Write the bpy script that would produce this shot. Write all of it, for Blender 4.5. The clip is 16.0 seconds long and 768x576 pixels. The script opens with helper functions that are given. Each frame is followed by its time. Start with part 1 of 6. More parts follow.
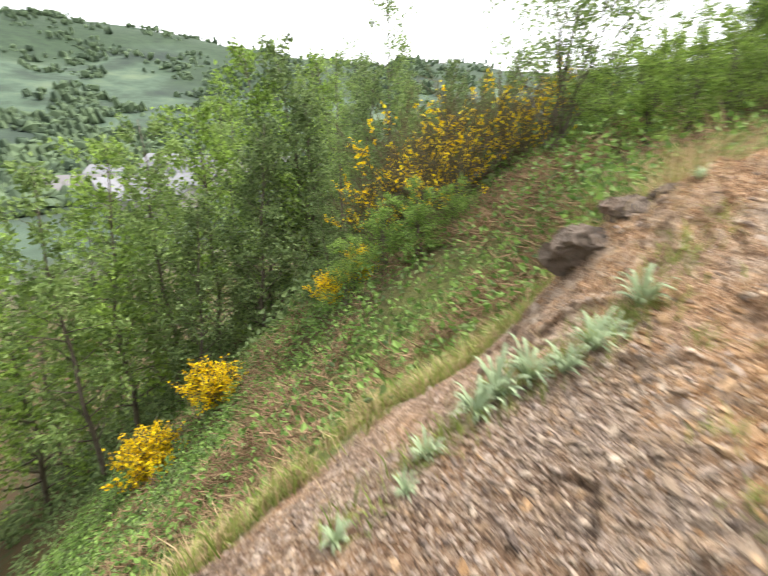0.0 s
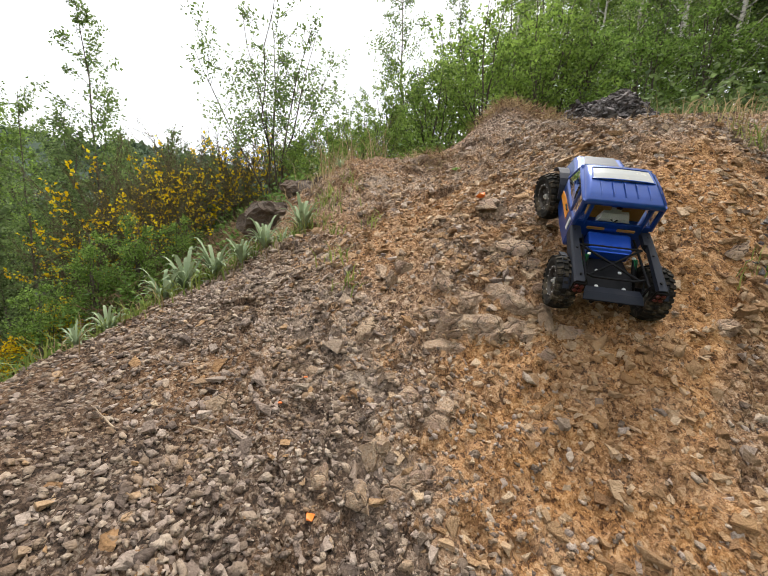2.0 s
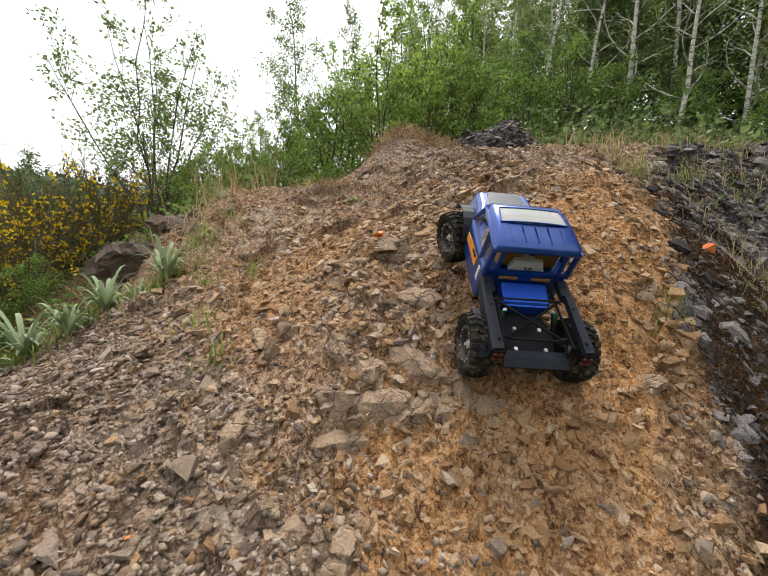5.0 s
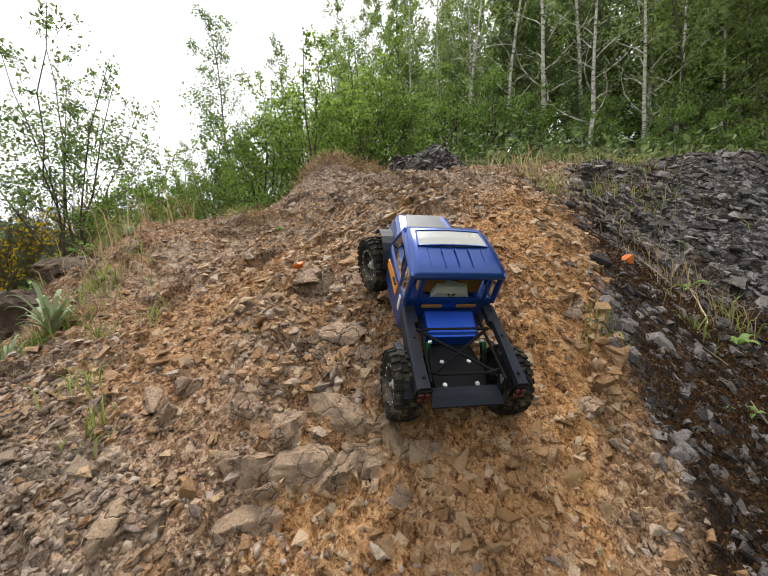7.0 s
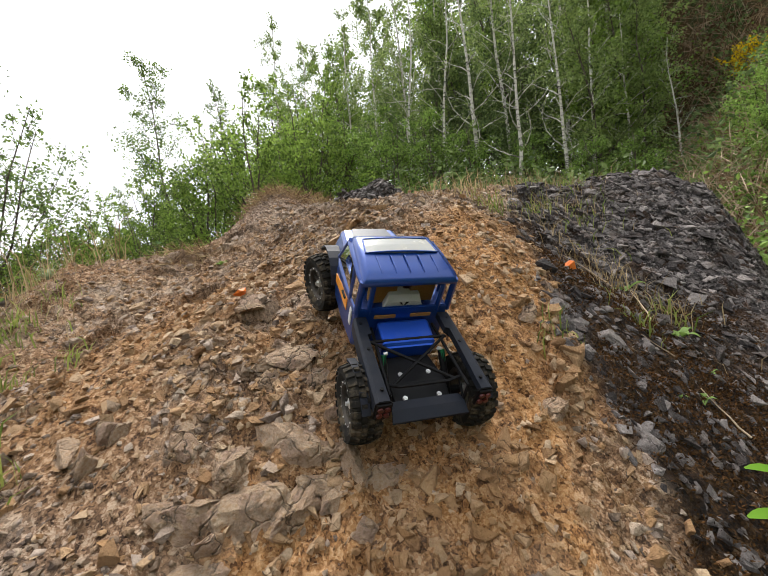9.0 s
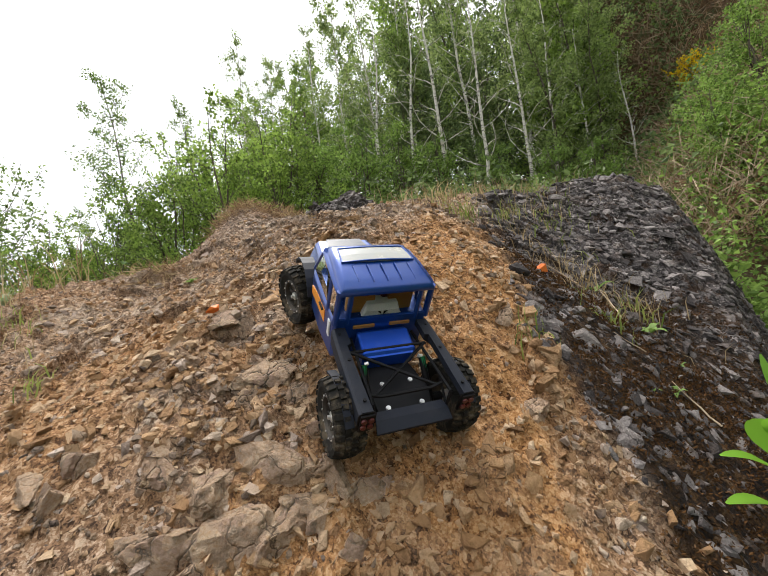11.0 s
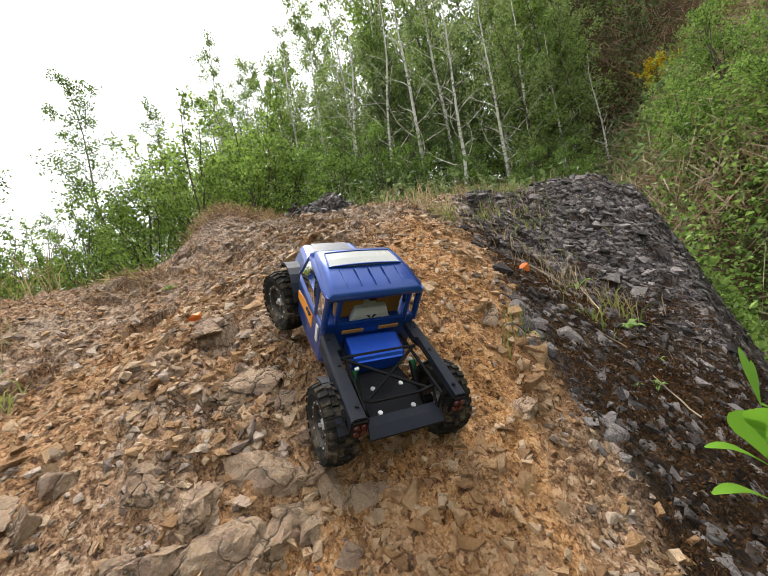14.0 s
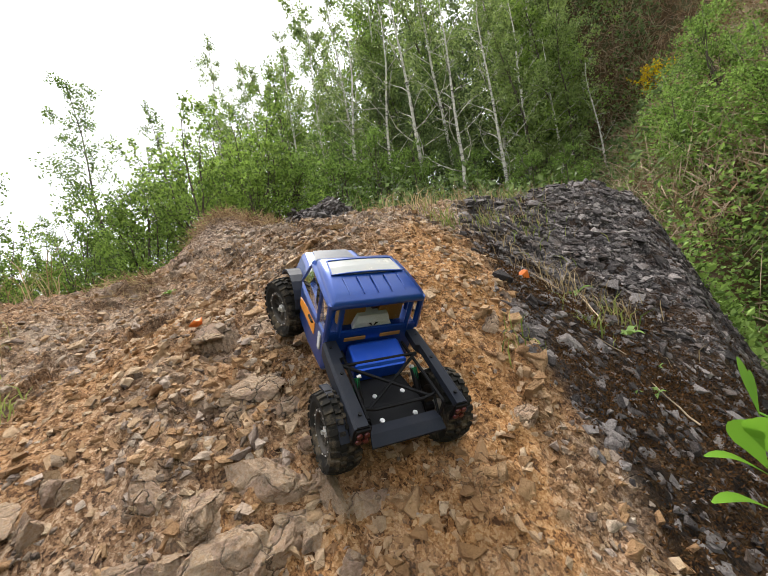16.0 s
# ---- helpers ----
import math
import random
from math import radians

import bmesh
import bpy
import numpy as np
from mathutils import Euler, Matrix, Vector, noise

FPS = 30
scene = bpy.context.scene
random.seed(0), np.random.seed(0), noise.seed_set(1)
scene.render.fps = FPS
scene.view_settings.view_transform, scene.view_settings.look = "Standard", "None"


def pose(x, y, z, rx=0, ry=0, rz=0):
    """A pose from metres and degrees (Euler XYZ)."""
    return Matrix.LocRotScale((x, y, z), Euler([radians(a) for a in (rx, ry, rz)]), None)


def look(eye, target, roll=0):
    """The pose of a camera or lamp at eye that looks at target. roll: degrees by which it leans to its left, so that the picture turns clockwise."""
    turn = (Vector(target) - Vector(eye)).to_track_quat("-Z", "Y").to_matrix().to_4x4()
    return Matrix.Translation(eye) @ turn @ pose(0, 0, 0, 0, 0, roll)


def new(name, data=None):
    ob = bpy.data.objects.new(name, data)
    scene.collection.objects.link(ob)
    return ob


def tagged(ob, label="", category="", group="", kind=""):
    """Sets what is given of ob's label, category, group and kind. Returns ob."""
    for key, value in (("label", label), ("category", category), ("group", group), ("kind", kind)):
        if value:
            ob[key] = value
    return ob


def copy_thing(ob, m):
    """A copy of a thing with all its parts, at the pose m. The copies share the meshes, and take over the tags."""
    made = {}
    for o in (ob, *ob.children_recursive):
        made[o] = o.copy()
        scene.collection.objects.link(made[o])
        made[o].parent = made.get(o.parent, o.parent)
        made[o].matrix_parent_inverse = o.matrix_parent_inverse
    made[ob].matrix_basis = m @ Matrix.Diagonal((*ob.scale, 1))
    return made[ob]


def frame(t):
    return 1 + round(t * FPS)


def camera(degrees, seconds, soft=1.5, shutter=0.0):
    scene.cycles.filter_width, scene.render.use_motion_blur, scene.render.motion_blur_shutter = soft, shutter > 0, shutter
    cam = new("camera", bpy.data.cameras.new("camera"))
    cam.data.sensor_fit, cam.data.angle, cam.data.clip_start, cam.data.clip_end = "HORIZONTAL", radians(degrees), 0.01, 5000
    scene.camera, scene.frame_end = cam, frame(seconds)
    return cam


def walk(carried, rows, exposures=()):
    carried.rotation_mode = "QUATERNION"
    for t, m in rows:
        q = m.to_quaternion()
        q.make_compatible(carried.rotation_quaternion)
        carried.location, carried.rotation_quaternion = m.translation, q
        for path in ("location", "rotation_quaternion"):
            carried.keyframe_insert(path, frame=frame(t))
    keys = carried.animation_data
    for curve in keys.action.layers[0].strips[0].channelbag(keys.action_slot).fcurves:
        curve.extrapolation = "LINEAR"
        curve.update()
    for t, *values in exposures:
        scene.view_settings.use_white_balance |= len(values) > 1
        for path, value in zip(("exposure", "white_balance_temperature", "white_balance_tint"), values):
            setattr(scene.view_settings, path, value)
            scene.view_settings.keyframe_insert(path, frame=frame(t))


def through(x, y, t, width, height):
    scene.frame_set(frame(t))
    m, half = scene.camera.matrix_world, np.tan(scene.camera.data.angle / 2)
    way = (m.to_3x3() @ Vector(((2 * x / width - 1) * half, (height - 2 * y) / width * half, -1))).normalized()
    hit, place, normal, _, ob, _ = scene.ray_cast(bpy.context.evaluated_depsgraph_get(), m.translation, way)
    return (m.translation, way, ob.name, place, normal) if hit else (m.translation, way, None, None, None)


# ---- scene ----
cam = camera(87.3, 16.0, soft=1.0, shutter=0.25)
PATH = [
    (0, (0.032, -0.001, 1.177), (-0.03, 1.882, 0.506), -0.3),
    (0.3, (0.148, -0.292, 1.054), (0.45, 1.592, 0.453), -0.0),
    (0.5, (0.137, -0.372, 1.011), (0.646, 1.484, 0.467), 0.4),
    (1, (0.115, -0.37, 0.856), (0.953, 1.408, 0.486), 1.2),
    (1.5, (0.13, -0.357, 0.758), (1.097, 1.366, 0.443), 1.2),
    (2, (0.142, -0.37, 0.75), (1.216, 1.295, 0.483), 0.7),
    (2.5, (0.142, -0.365, 0.745), (1.299, 1.249, 0.507), 0.1),
    (3, (0.147, -0.367, 0.741), (1.373, 1.198, 0.529), -0.4),
    (3.5, (0.142, -0.353, 0.756), (1.437, 1.157, 0.555), -0.5),
    (3.7, (0.155, -0.336, 0.777), (1.477, 1.151, 0.573), -0.8),
    (5.8, (0.363, -0.219, 0.825), (1.84, 1.124, 0.702), -2.8),
    (6, (0.37, -0.217, 0.829), (1.869, 1.102, 0.719), -3.3),
    (6.5, (0.388, -0.233, 0.826), (1.938, 1.028, 0.74), -4.6),
    (7, (0.396, -0.235, 0.822), (1.989, 0.972, 0.759), -5.6),
    (7.5, (0.395, -0.238, 0.822), (2.034, 0.908, 0.811), -6.3),
    (8, (0.418, -0.23, 0.792), (2.096, 0.858, 0.826), -7.6),
    (8.5, (0.425, -0.214, 0.782), (2.133, 0.825, 0.847), -8.8),
    (9, (0.426, -0.215, 0.782), (2.158, 0.781, 0.871), -9.8),
    (11.5, (0.428, -0.207, 0.779), (2.229, 0.655, 0.9), -12.9),
    (12, (0.428, -0.205, 0.781), (2.236, 0.642, 0.899), -13.2),
    (12.5, (0.428, -0.203, 0.782), (2.243, 0.629, 0.895), -13.4),
    (13, (0.427, -0.203, 0.783), (2.248, 0.617, 0.894), -13.6),
    (13.5, (0.427, -0.201, 0.785), (2.253, 0.606, 0.892), -13.9),
    (14, (0.427, -0.199, 0.786), (2.26, 0.595, 0.889), -14.0),
    (14.5, (0.427, -0.2, 0.786), (2.261, 0.591, 0.887), -14.1),
    (15, (0.426, -0.199, 0.787), (2.261, 0.589, 0.892), -13.9),
    (15.5, (0.422, -0.196, 0.791), (2.259, 0.586, 0.906), -13.8),
    (16, (0.421, -0.197, 0.793), (2.259, 0.584, 0.912), -13.8),
]
walk(cam, [(t, look(eye, target, roll)) for t, eye, target, roll in PATH], [(0, 1.62), (0.5, 1.4), (1, 1.17), (1.5, 1.03), (2.5, 0.73), (3.5, 0.65), (6, 0.87), (7, 0.82), (9, 0.82), (11.5, 0.97), (16, 1.04)])

# ---- world and light: bright overcast day ----
world = bpy.data.worlds.new("overcast")
scene.world = world
world.use_nodes = True
wn, wl = world.node_tree.nodes, world.node_tree.links
wn.clear()
sky = wn.new("ShaderNodeTexSky")
sky.sky_type, sky.sun_disc = "NISHITA", False
sky.sun_elevation, sky.sun_rotation = radians(62), radians(60)
sky.air_density, sky.dust_density = 1.0, 4.0
deck = wn.new("ShaderNodeTexNoise")
deck.inputs["Scale"].default_value, deck.inputs["Detail"].default_value = 1.6, 5
deck_ramp = wn.new("ShaderNodeValToRGB")
deck_ramp.color_ramp.elements[0].position, deck_ramp.color_ramp.elements[1].position = 0.25, 0.75
deck_ramp.color_ramp.elements[0].color, deck_ramp.color_ramp.elements[1].color = (6.7, 6.85, 7.1, 1), (8.6, 8.6, 8.7, 1)
cover = wn.new("ShaderNodeMix")
cover.data_type = "RGBA"
cover.inputs[0].default_value = 0.86
wback, wout = wn.new("ShaderNodeBackground"), wn.new("ShaderNodeOutputWorld")
wback.inputs["Strength"].default_value = 0.118
wl.new(deck.outputs["Fac"], deck_ramp.inputs["Fac"])
wl.new(sky.outputs["Color"], cover.inputs[6])
wl.new(deck_ramp.outputs["Color"], cover.inputs[7])
wl.new(cover.outputs[2], wback.inputs["Color"])
wl.new(wback.outputs["Background"], wout.inputs["Surface"])

sun = new("sun", bpy.data.lights.new("sun", "SUN"))
sun.data.energy, sun.data.angle, sun.data.color = 2.3, radians(20), (1.0, 0.96, 0.9)
sun.matrix_world = look((0, 0, 30), (-13.8, -8, 0))


# ---- materials ----
def ramp_stops(node, stops):
    el = node.color_ramp.elements
    while len(el) < len(stops):
        el.new(0.5)
    for e, (p, c) in zip(el, stops):
        e.position, e.color = p, (*c, 1)


class Mat:
    """A node material under construction."""

    def __init__(self, name, rough=0.8, metal=0.0, spec=0.3):
        self.m = bpy.data.materials.new(name)
        self.m.use_nodes = True
        self.n, self.l = self.m.node_tree.nodes, self.m.node_tree.links
        self.b = self.n["Principled BSDF"]
        self.b.inputs["Roughness"].default_value = rough
        self.b.inputs["Metallic"].default_value = metal
        self.b.inputs["Specular IOR Level"].default_value = spec
        self.co = self.n.new("ShaderNodeTexCoord").outputs["Object"]

    def where(self):
        return self.n.new("ShaderNodeNewGeometry").outputs["Position"]

    def noise(self, scale, detail=4, rough=0.6, co=None):
        t = self.n.new("ShaderNodeTexNoise")
        t.inputs["Scale"].default_value, t.inputs["Detail"].default_value, t.inputs["Roughness"].default_value = scale, detail, rough
        self.l.new(co or self.co, t.inputs["Vector"])
        return t.outputs["Fac"]

    def cells(self, scale, feature="F1", co=None):
        t = self.n.new("ShaderNodeTexVoronoi")
        t.feature = feature
        t.inputs["Scale"].default_value = scale
        self.l.new(co or self.co, t.inputs["Vector"])
        return t

    def shards(self, scale, co):
        """A random tone for each cell of broken ground."""
        return self.calc("MULTIPLY_ADD", self.cells(scale, co=co).outputs["Color"], 1.1, -0.05)

    def warped(self, co, scale, amount):
        t = self.n.new("ShaderNodeTexNoise")
        t.inputs["Scale"].default_value, t.inputs["Detail"].default_value = scale, 3
        self.l.new(co, t.inputs["Vector"])
        v = self.n.new("ShaderNodeVectorMath")
        v.operation = "MULTIPLY_ADD"
        self.l.new(t.outputs["Color"], v.inputs[0])
        v.inputs[1].default_value = (amount, amount, amount)
        self.l.new(co, v.inputs[2])
        return v.outputs[0]

    def ramp(self, fac, stops):
        r = self.n.new("ShaderNodeValToRGB")
        ramp_stops(r, stops)
        self.l.new(fac, r.inputs["Fac"])
        return r.outputs["Color"]

    def mix(self, fac, a, b, blend="MIX"):
        x = self.n.new("ShaderNodeMix")
        x.data_type, x.blend_type = "RGBA", blend
        for socket, v in ((x.inputs[0], fac), (x.inputs[6], a), (x.inputs[7], b)):
            if isinstance(v, (int, float)):
                socket.default_value = v
            elif isinstance(v, tuple):
                socket.default_value = (*v, 1)
            else:
                self.l.new(v, socket)
        return x.outputs[2]

    def calc(self, op, a, b=0.0, c=0.0):
        x = self.n.new("ShaderNodeMath")
        x.operation = op
        for socket, v in zip(x.inputs, (a, b, c)):
            if isinstance(v, (int, float)):
                socket.default_value = v
            else:
                self.l.new(v, socket)
        return x.outputs[0]

    def attr(self, name):
        a = self.n.new("ShaderNodeAttribute")
        a.attribute_name = name
        return a.outputs["Fac"]

    def island(self):
        return self.n.new("ShaderNodeNewGeometry").outputs["Random Per Island"]

    def each(self):
        return self.n.new("ShaderNodeObjectInfo").outputs["Random"]

    def color(self, c):
        if isinstance(c, tuple):
            self.b.inputs["Base Color"].default_value = (*c, 1)
        else:
            self.l.new(c, self.b.inputs["Base Color"])

    def rough(self, r):
        self.l.new(r, self.b.inputs["Roughness"])

    def bump(self, height, strength=0.5, dist=0.01):
        k = self.n.new("ShaderNodeBump")
        k.inputs["Strength"].default_value, k.inputs["Distance"].default_value = strength, dist
        self.l.new(height, k.inputs["Height"])
        self.l.new(k.outputs["Normal"], self.b.inputs["Normal"])


def leaf_mat(name, dark, light, shine=0.45, through=0.35):
    k = Mat(name, shine + 0.16, 0, 0.22)
    c = k.ramp(k.island(), [(0, dark), (0.6, light), (1, tuple(min(1, 1.25 * v) for v in light))])
    c = k.mix(k.ramp(k.noise(1.3, 2, co=k.where()), [(0.35, (0, 0, 0)), (0.65, (0.35, 0.35, 0.35))]), c, tuple(0.6 * v for v in dark))
    k.color(c)
    t = k.n.new("ShaderNodeBsdfTranslucent")
    k.l.new(c, t.inputs["Color"])
    mixer = k.n.new("ShaderNodeMixShader")
    mixer.inputs[0].default_value = through
    k.l.new(k.b.outputs[0], mixer.inputs[1])
    k.l.new(t.outputs[0], mixer.inputs[2])
    k.l.new(mixer.outputs[0], k.n["Material Output"].inputs["Surface"])
    return k.m


def bark_mat(name, dark, light, scale=14, pale_bands=False):
    k = Mat(name, 0.85)
    stretch = k.n.new("ShaderNodeMapping")
    stretch.inputs["Scale"].default_value = (1, 1, 3.0 if pale_bands else 0.25)
    k.l.new(k.co, stretch.inputs["Vector"])
    n = k.noise(scale, 5, 0.65, stretch.outputs["Vector"])
    k.color(k.ramp(n, [(0.36, dark), (0.5, light), (0.8, light)]))
    k.bump(n, 0.4, 0.006)
    return k.m


# ground: stony soil whose kinds are told by point attributes
k = Mat("stony_ground", 0.9, 0, 0.25)
pos = k.where()
bent = k.warped(pos, 60, 0.02)
fine, mid, wide = k.noise(170, 5, 0.75, pos), k.noise(22, 5, 0.65, pos), k.noise(3.2, 4, 0.6, pos)
chips, grains, dust = k.shards(75, bent), k.shards(170, bent), k.shards(420, pos)
cell = k.attr("cell")
tone = k.calc("ADD", k.calc("MULTIPLY_ADD", chips, 0.24, k.calc("MULTIPLY", grains, 0.38)), k.calc("MULTIPLY_ADD", dust, 0.26, k.calc("MULTIPLY", fine, 0.12)))
brown = k.ramp(tone, [(0.28, (0.030, 0.020, 0.014)), (0.42, (0.130, 0.088, 0.061)), (0.56, (0.27, 0.180, 0.122)), (0.70, (0.53, 0.42, 0.325))])
# darker brown ramp for the ground among the lower slope's pebbles
dark_brown = k.ramp(tone, [(0.24, (0.020, 0.015, 0.011)), (0.45, (0.072, 0.046, 0.031)), (0.60, (0.165, 0.112, 0.078)), (0.74, (0.30, 0.24, 0.185))])
brown = k.mix(k.attr("dark_brown"), brown, dark_brown)
ochre = k.ramp(tone, [(0.28, (0.085, 0.034, 0.010)), (0.42, (0.30, 0.140, 0.046)), (0.56, (0.46, 0.233, 0.085)), (0.72, (0.59, 0.36, 0.175))])
black = k.ramp(tone, [(0.28, (0.014, 0.012, 0.012)), (0.5, (0.075, 0.065, 0.063)), (0.74, (0.30, 0.265, 0.245))])
black = k.mix(k.ramp(cell, [(0.4, (0, 0, 0)), (1.0, (0.4, 0.4, 0.4))]), black, (0.13, 0.12, 0.125))
black = k.mix(k.ramp(k.noise(9, 4, 0.6, pos), [(0.52, (0, 0, 0)), (0.60, (0.8, 0.8, 0.8))]), black, (0.06, 0.03, 0.014))
moss = k.ramp(k.calc("MULTIPLY_ADD", k.noise(34, 5, 0.7, pos), 0.6, k.calc("MULTIPLY", tone, 0.4)), [(0.38, (0.006, 0.004, 0.003)), (0.50, (0.028, 0.014, 0.006)), (0.60, (0.085, 0.043, 0.013)), (0.72, (0.15, 0.12, 0.085))])
# bare rock: tan-grey faces with cracks and ochre dust
seam = k.warped(pos, 26, 0.06)
crack = k.cells(19, "DISTANCE_TO_EDGE", seam)
face = k.ramp(k.calc("MULTIPLY_ADD", k.shards(19, seam), 0.42, k.calc("MULTIPLY_ADD", k.noise(48, 6, 0.75, pos), 0.42, k.calc("MULTIPLY", tone, 0.25))), [(0.30, (0.060, 0.044, 0.034)), (0.45, (0.20, 0.142, 0.10)), (0.58, (0.37, 0.28, 0.205)), (0.76, (0.60, 0.49, 0.38))])
face = k.mix(k.ramp(k.noise(13, 5, 0.65, pos), [(0.50, (0, 0, 0)), (0.62, (0.8, 0.8, 0.8))]), face, ochre)
face = k.mix(k.ramp(crack.outputs["Distance"], [(0.0, (0.75, 0.75, 0.75)), (0.035, (0, 0, 0))]), face, (0.045, 0.028, 0.018))
turf = k.ramp(mid, [(0.3, (0.05, 0.06, 0.018)), (0.55, (0.12, 0.14, 0.035)), (0.8, (0.25, 0.21, 0.09))])
litter = k.ramp(k.noise(5, 6, 0.7, pos), [(0.3, (0.026, 0.030, 0.012)), (0.45, (0.10, 0.055, 0.024)), (0.6, (0.055, 0.072, 0.022)), (0.8, (0.18, 0.12, 0.06))])
# far hillside green, with the distance haze put in as a bluish grey tint
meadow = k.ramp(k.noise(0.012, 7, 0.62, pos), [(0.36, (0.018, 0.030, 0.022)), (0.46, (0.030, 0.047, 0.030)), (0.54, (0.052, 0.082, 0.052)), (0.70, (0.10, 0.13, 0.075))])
c = k.mix(k.calc("MULTIPLY_ADD", k.calc("SUBTRACT", wide, 0.5), 1.2, k.attr("ochre")), brown, ochre)
c = k.mix(k.calc("MULTIPLY", k.attr("rock"), k.ramp(k.noise(7, 5, 0.65, pos), [(0.42, (0.25, 0.25, 0.25)), (0.52, (1, 1, 1))])), c, face)
c = k.mix(k.attr("shale"), c, black)
c = k.mix(k.attr("moss"), c, moss)
c = k.mix(k.attr("turf"), c, turf)
c = k.mix(k.attr("litter"), c, litter)
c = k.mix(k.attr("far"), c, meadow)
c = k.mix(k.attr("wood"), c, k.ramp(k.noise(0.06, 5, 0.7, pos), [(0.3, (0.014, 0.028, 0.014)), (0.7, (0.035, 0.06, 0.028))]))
k.color(c)
relief = k.calc("ADD", k.calc("MULTIPLY_ADD", chips, 0.8, k.calc("MULTIPLY", grains, 0.55)), k.calc("MULTIPLY_ADD", dust, 0.25, k.calc("MULTIPLY", fine, 0.7)))
k.bump(k.calc("ADD", relief, k.calc("MULTIPLY", k.calc("MINIMUM", crack.outputs["Distance"], 0.05), k.calc("MULTIPLY", k.attr("rock"), 16.0))), 1.0, 0.009)
GROUND = k.m


def rock_mat(name, stops, dust, dust_at=0.5, split=0.02, rugged=False):
    k = Mat(name, 0.88, 0, 0.25)
    n = k.noise(28, 6, 0.78)
    speck = k.noise(210, 4, 0.7, k.where())
    c = k.ramp(k.calc("MULTIPLY_ADD", k.island(), 0.56, k.calc("MULTIPLY_ADD", n, 0.24, k.calc("MULTIPLY", speck, 0.22))), stops)
    c = k.mix(k.ramp(k.noise(11, 4, 0.6), [(dust_at, (0, 0, 0)), (dust_at + 0.2, (0.55, 0.55, 0.55))]), c, dust)
    here = k.where()
    shift = k.n.new("ShaderNodeVectorMath")
    shift.operation = "MULTIPLY_ADD"
    wobble = k.n.new("ShaderNodeTexNoise")
    wobble.inputs["Scale"].default_value, wobble.inputs["Detail"].default_value = 30, 4
    k.l.new(here, wobble.inputs["Vector"])
    k.l.new(wobble.outputs["Color"], shift.inputs[0])
    shift.inputs[1].default_value = (0.05, 0.05, 0.05)
    k.l.new(here, shift.inputs[2])
    crack = k.cells(21, "DISTANCE_TO_EDGE", shift.outputs[0])
    line = k.calc("MULTIPLY", k.ramp(crack.outputs["Distance"], [(0.0, (0.9, 0.9, 0.9)), (split, (0, 0, 0))]), k.ramp(k.noise(9, 3, 0.6, here), [(0.45 if rugged else 0.48, (0, 0, 0)), (0.57 if rugged else 0.58, (1, 1, 1))]))
    c = k.mix(k.ramp(k.noise(26, 6, 0.8, here), [(0.36, (0.45, 0.45, 0.45)), (0.48, (0, 0, 0))]), c, tuple(0.9 * v for v in stops[0][1]))
    c = k.mix(line, c, tuple(0.35 * v for v in stops[0][1]))
    k.color(c)
    relief = k.calc("ADD", k.calc("MULTIPLY", k.noise(70, 5, 0.75, here), 2.2), k.calc("ADD", n, k.calc("MULTIPLY", speck, 1.6)))
    if rugged:
        plates = k.cells(34, "F1", shift.outputs[0]).outputs["Color"]
        c = k.mix(0.35, c, k.ramp(plates, stops), "OVERLAY")
        k.color(c)
        relief = k.calc("ADD", relief, k.calc("MULTIPLY_ADD", k.calc("MINIMUM", crack.outputs["Distance"], 0.06), 30.0, k.calc("MULTIPLY", plates, 1.6)))
    k.bump(relief, 1.0 if rugged else 0.85, 0.007 if rugged else 0.005)
    return k.m


STONE = rock_mat("brown_stone", [(0.2, (0.13, 0.092, 0.066)), (0.42, (0.29, 0.215, 0.155)), (0.58, (0.39, 0.298, 0.218)), (0.80, (0.54, 0.435, 0.335))], (0.40, 0.235, 0.105), 0.5)
GREY = rock_mat("grey_stone", [(0.2, (0.105, 0.077, 0.061)), (0.46, (0.275, 0.205, 0.16)), (0.80, (0.52, 0.415, 0.335))], (0.34, 0.22, 0.12), 0.53)
OCHRE = rock_mat("ochre_stone", [(0.2, (0.20, 0.105, 0.048)), (0.5, (0.40, 0.245, 0.125)), (0.8, (0.58, 0.435, 0.29))], (0.44, 0.25, 0.11), 0.48)
LEDGE = rock_mat("tan_rock", [(0.22, (0.13, 0.105, 0.072)), (0.34, (0.35, 0.255, 0.178)), (0.52, (0.50, 0.38, 0.275)), (0.80, (0.62, 0.49, 0.37))], (0.45, 0.265, 0.12), 0.46, 0.026, True)
SHALE = rock_mat("black_shale", [(0.2, (0.028, 0.024, 0.024)), (0.45, (0.10, 0.086, 0.082)), (0.62, (0.185, 0.165, 0.158)), (0.84, (0.34, 0.30, 0.28))], (0.13, 0.078, 0.045), 0.52)

LEAF_ALDER = leaf_mat("alder_leaf", (0.09, 0.15, 0.032), (0.315, 0.45, 0.09), 0.38, 0.45)
LEAF_BIRCH = leaf_mat("birch_leaf", (0.12, 0.18, 0.055), (0.36, 0.455, 0.15), 0.38, 0.45)
# darker leaf: shade of the deep wood put into the colour; also dark ivy
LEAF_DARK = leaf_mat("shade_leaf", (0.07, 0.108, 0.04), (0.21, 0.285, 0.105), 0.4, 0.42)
LEAF_WILLOW = leaf_mat("willow_leaf", (0.11, 0.18, 0.05), (0.25, 0.34, 0.11), 0.45, 0.45)
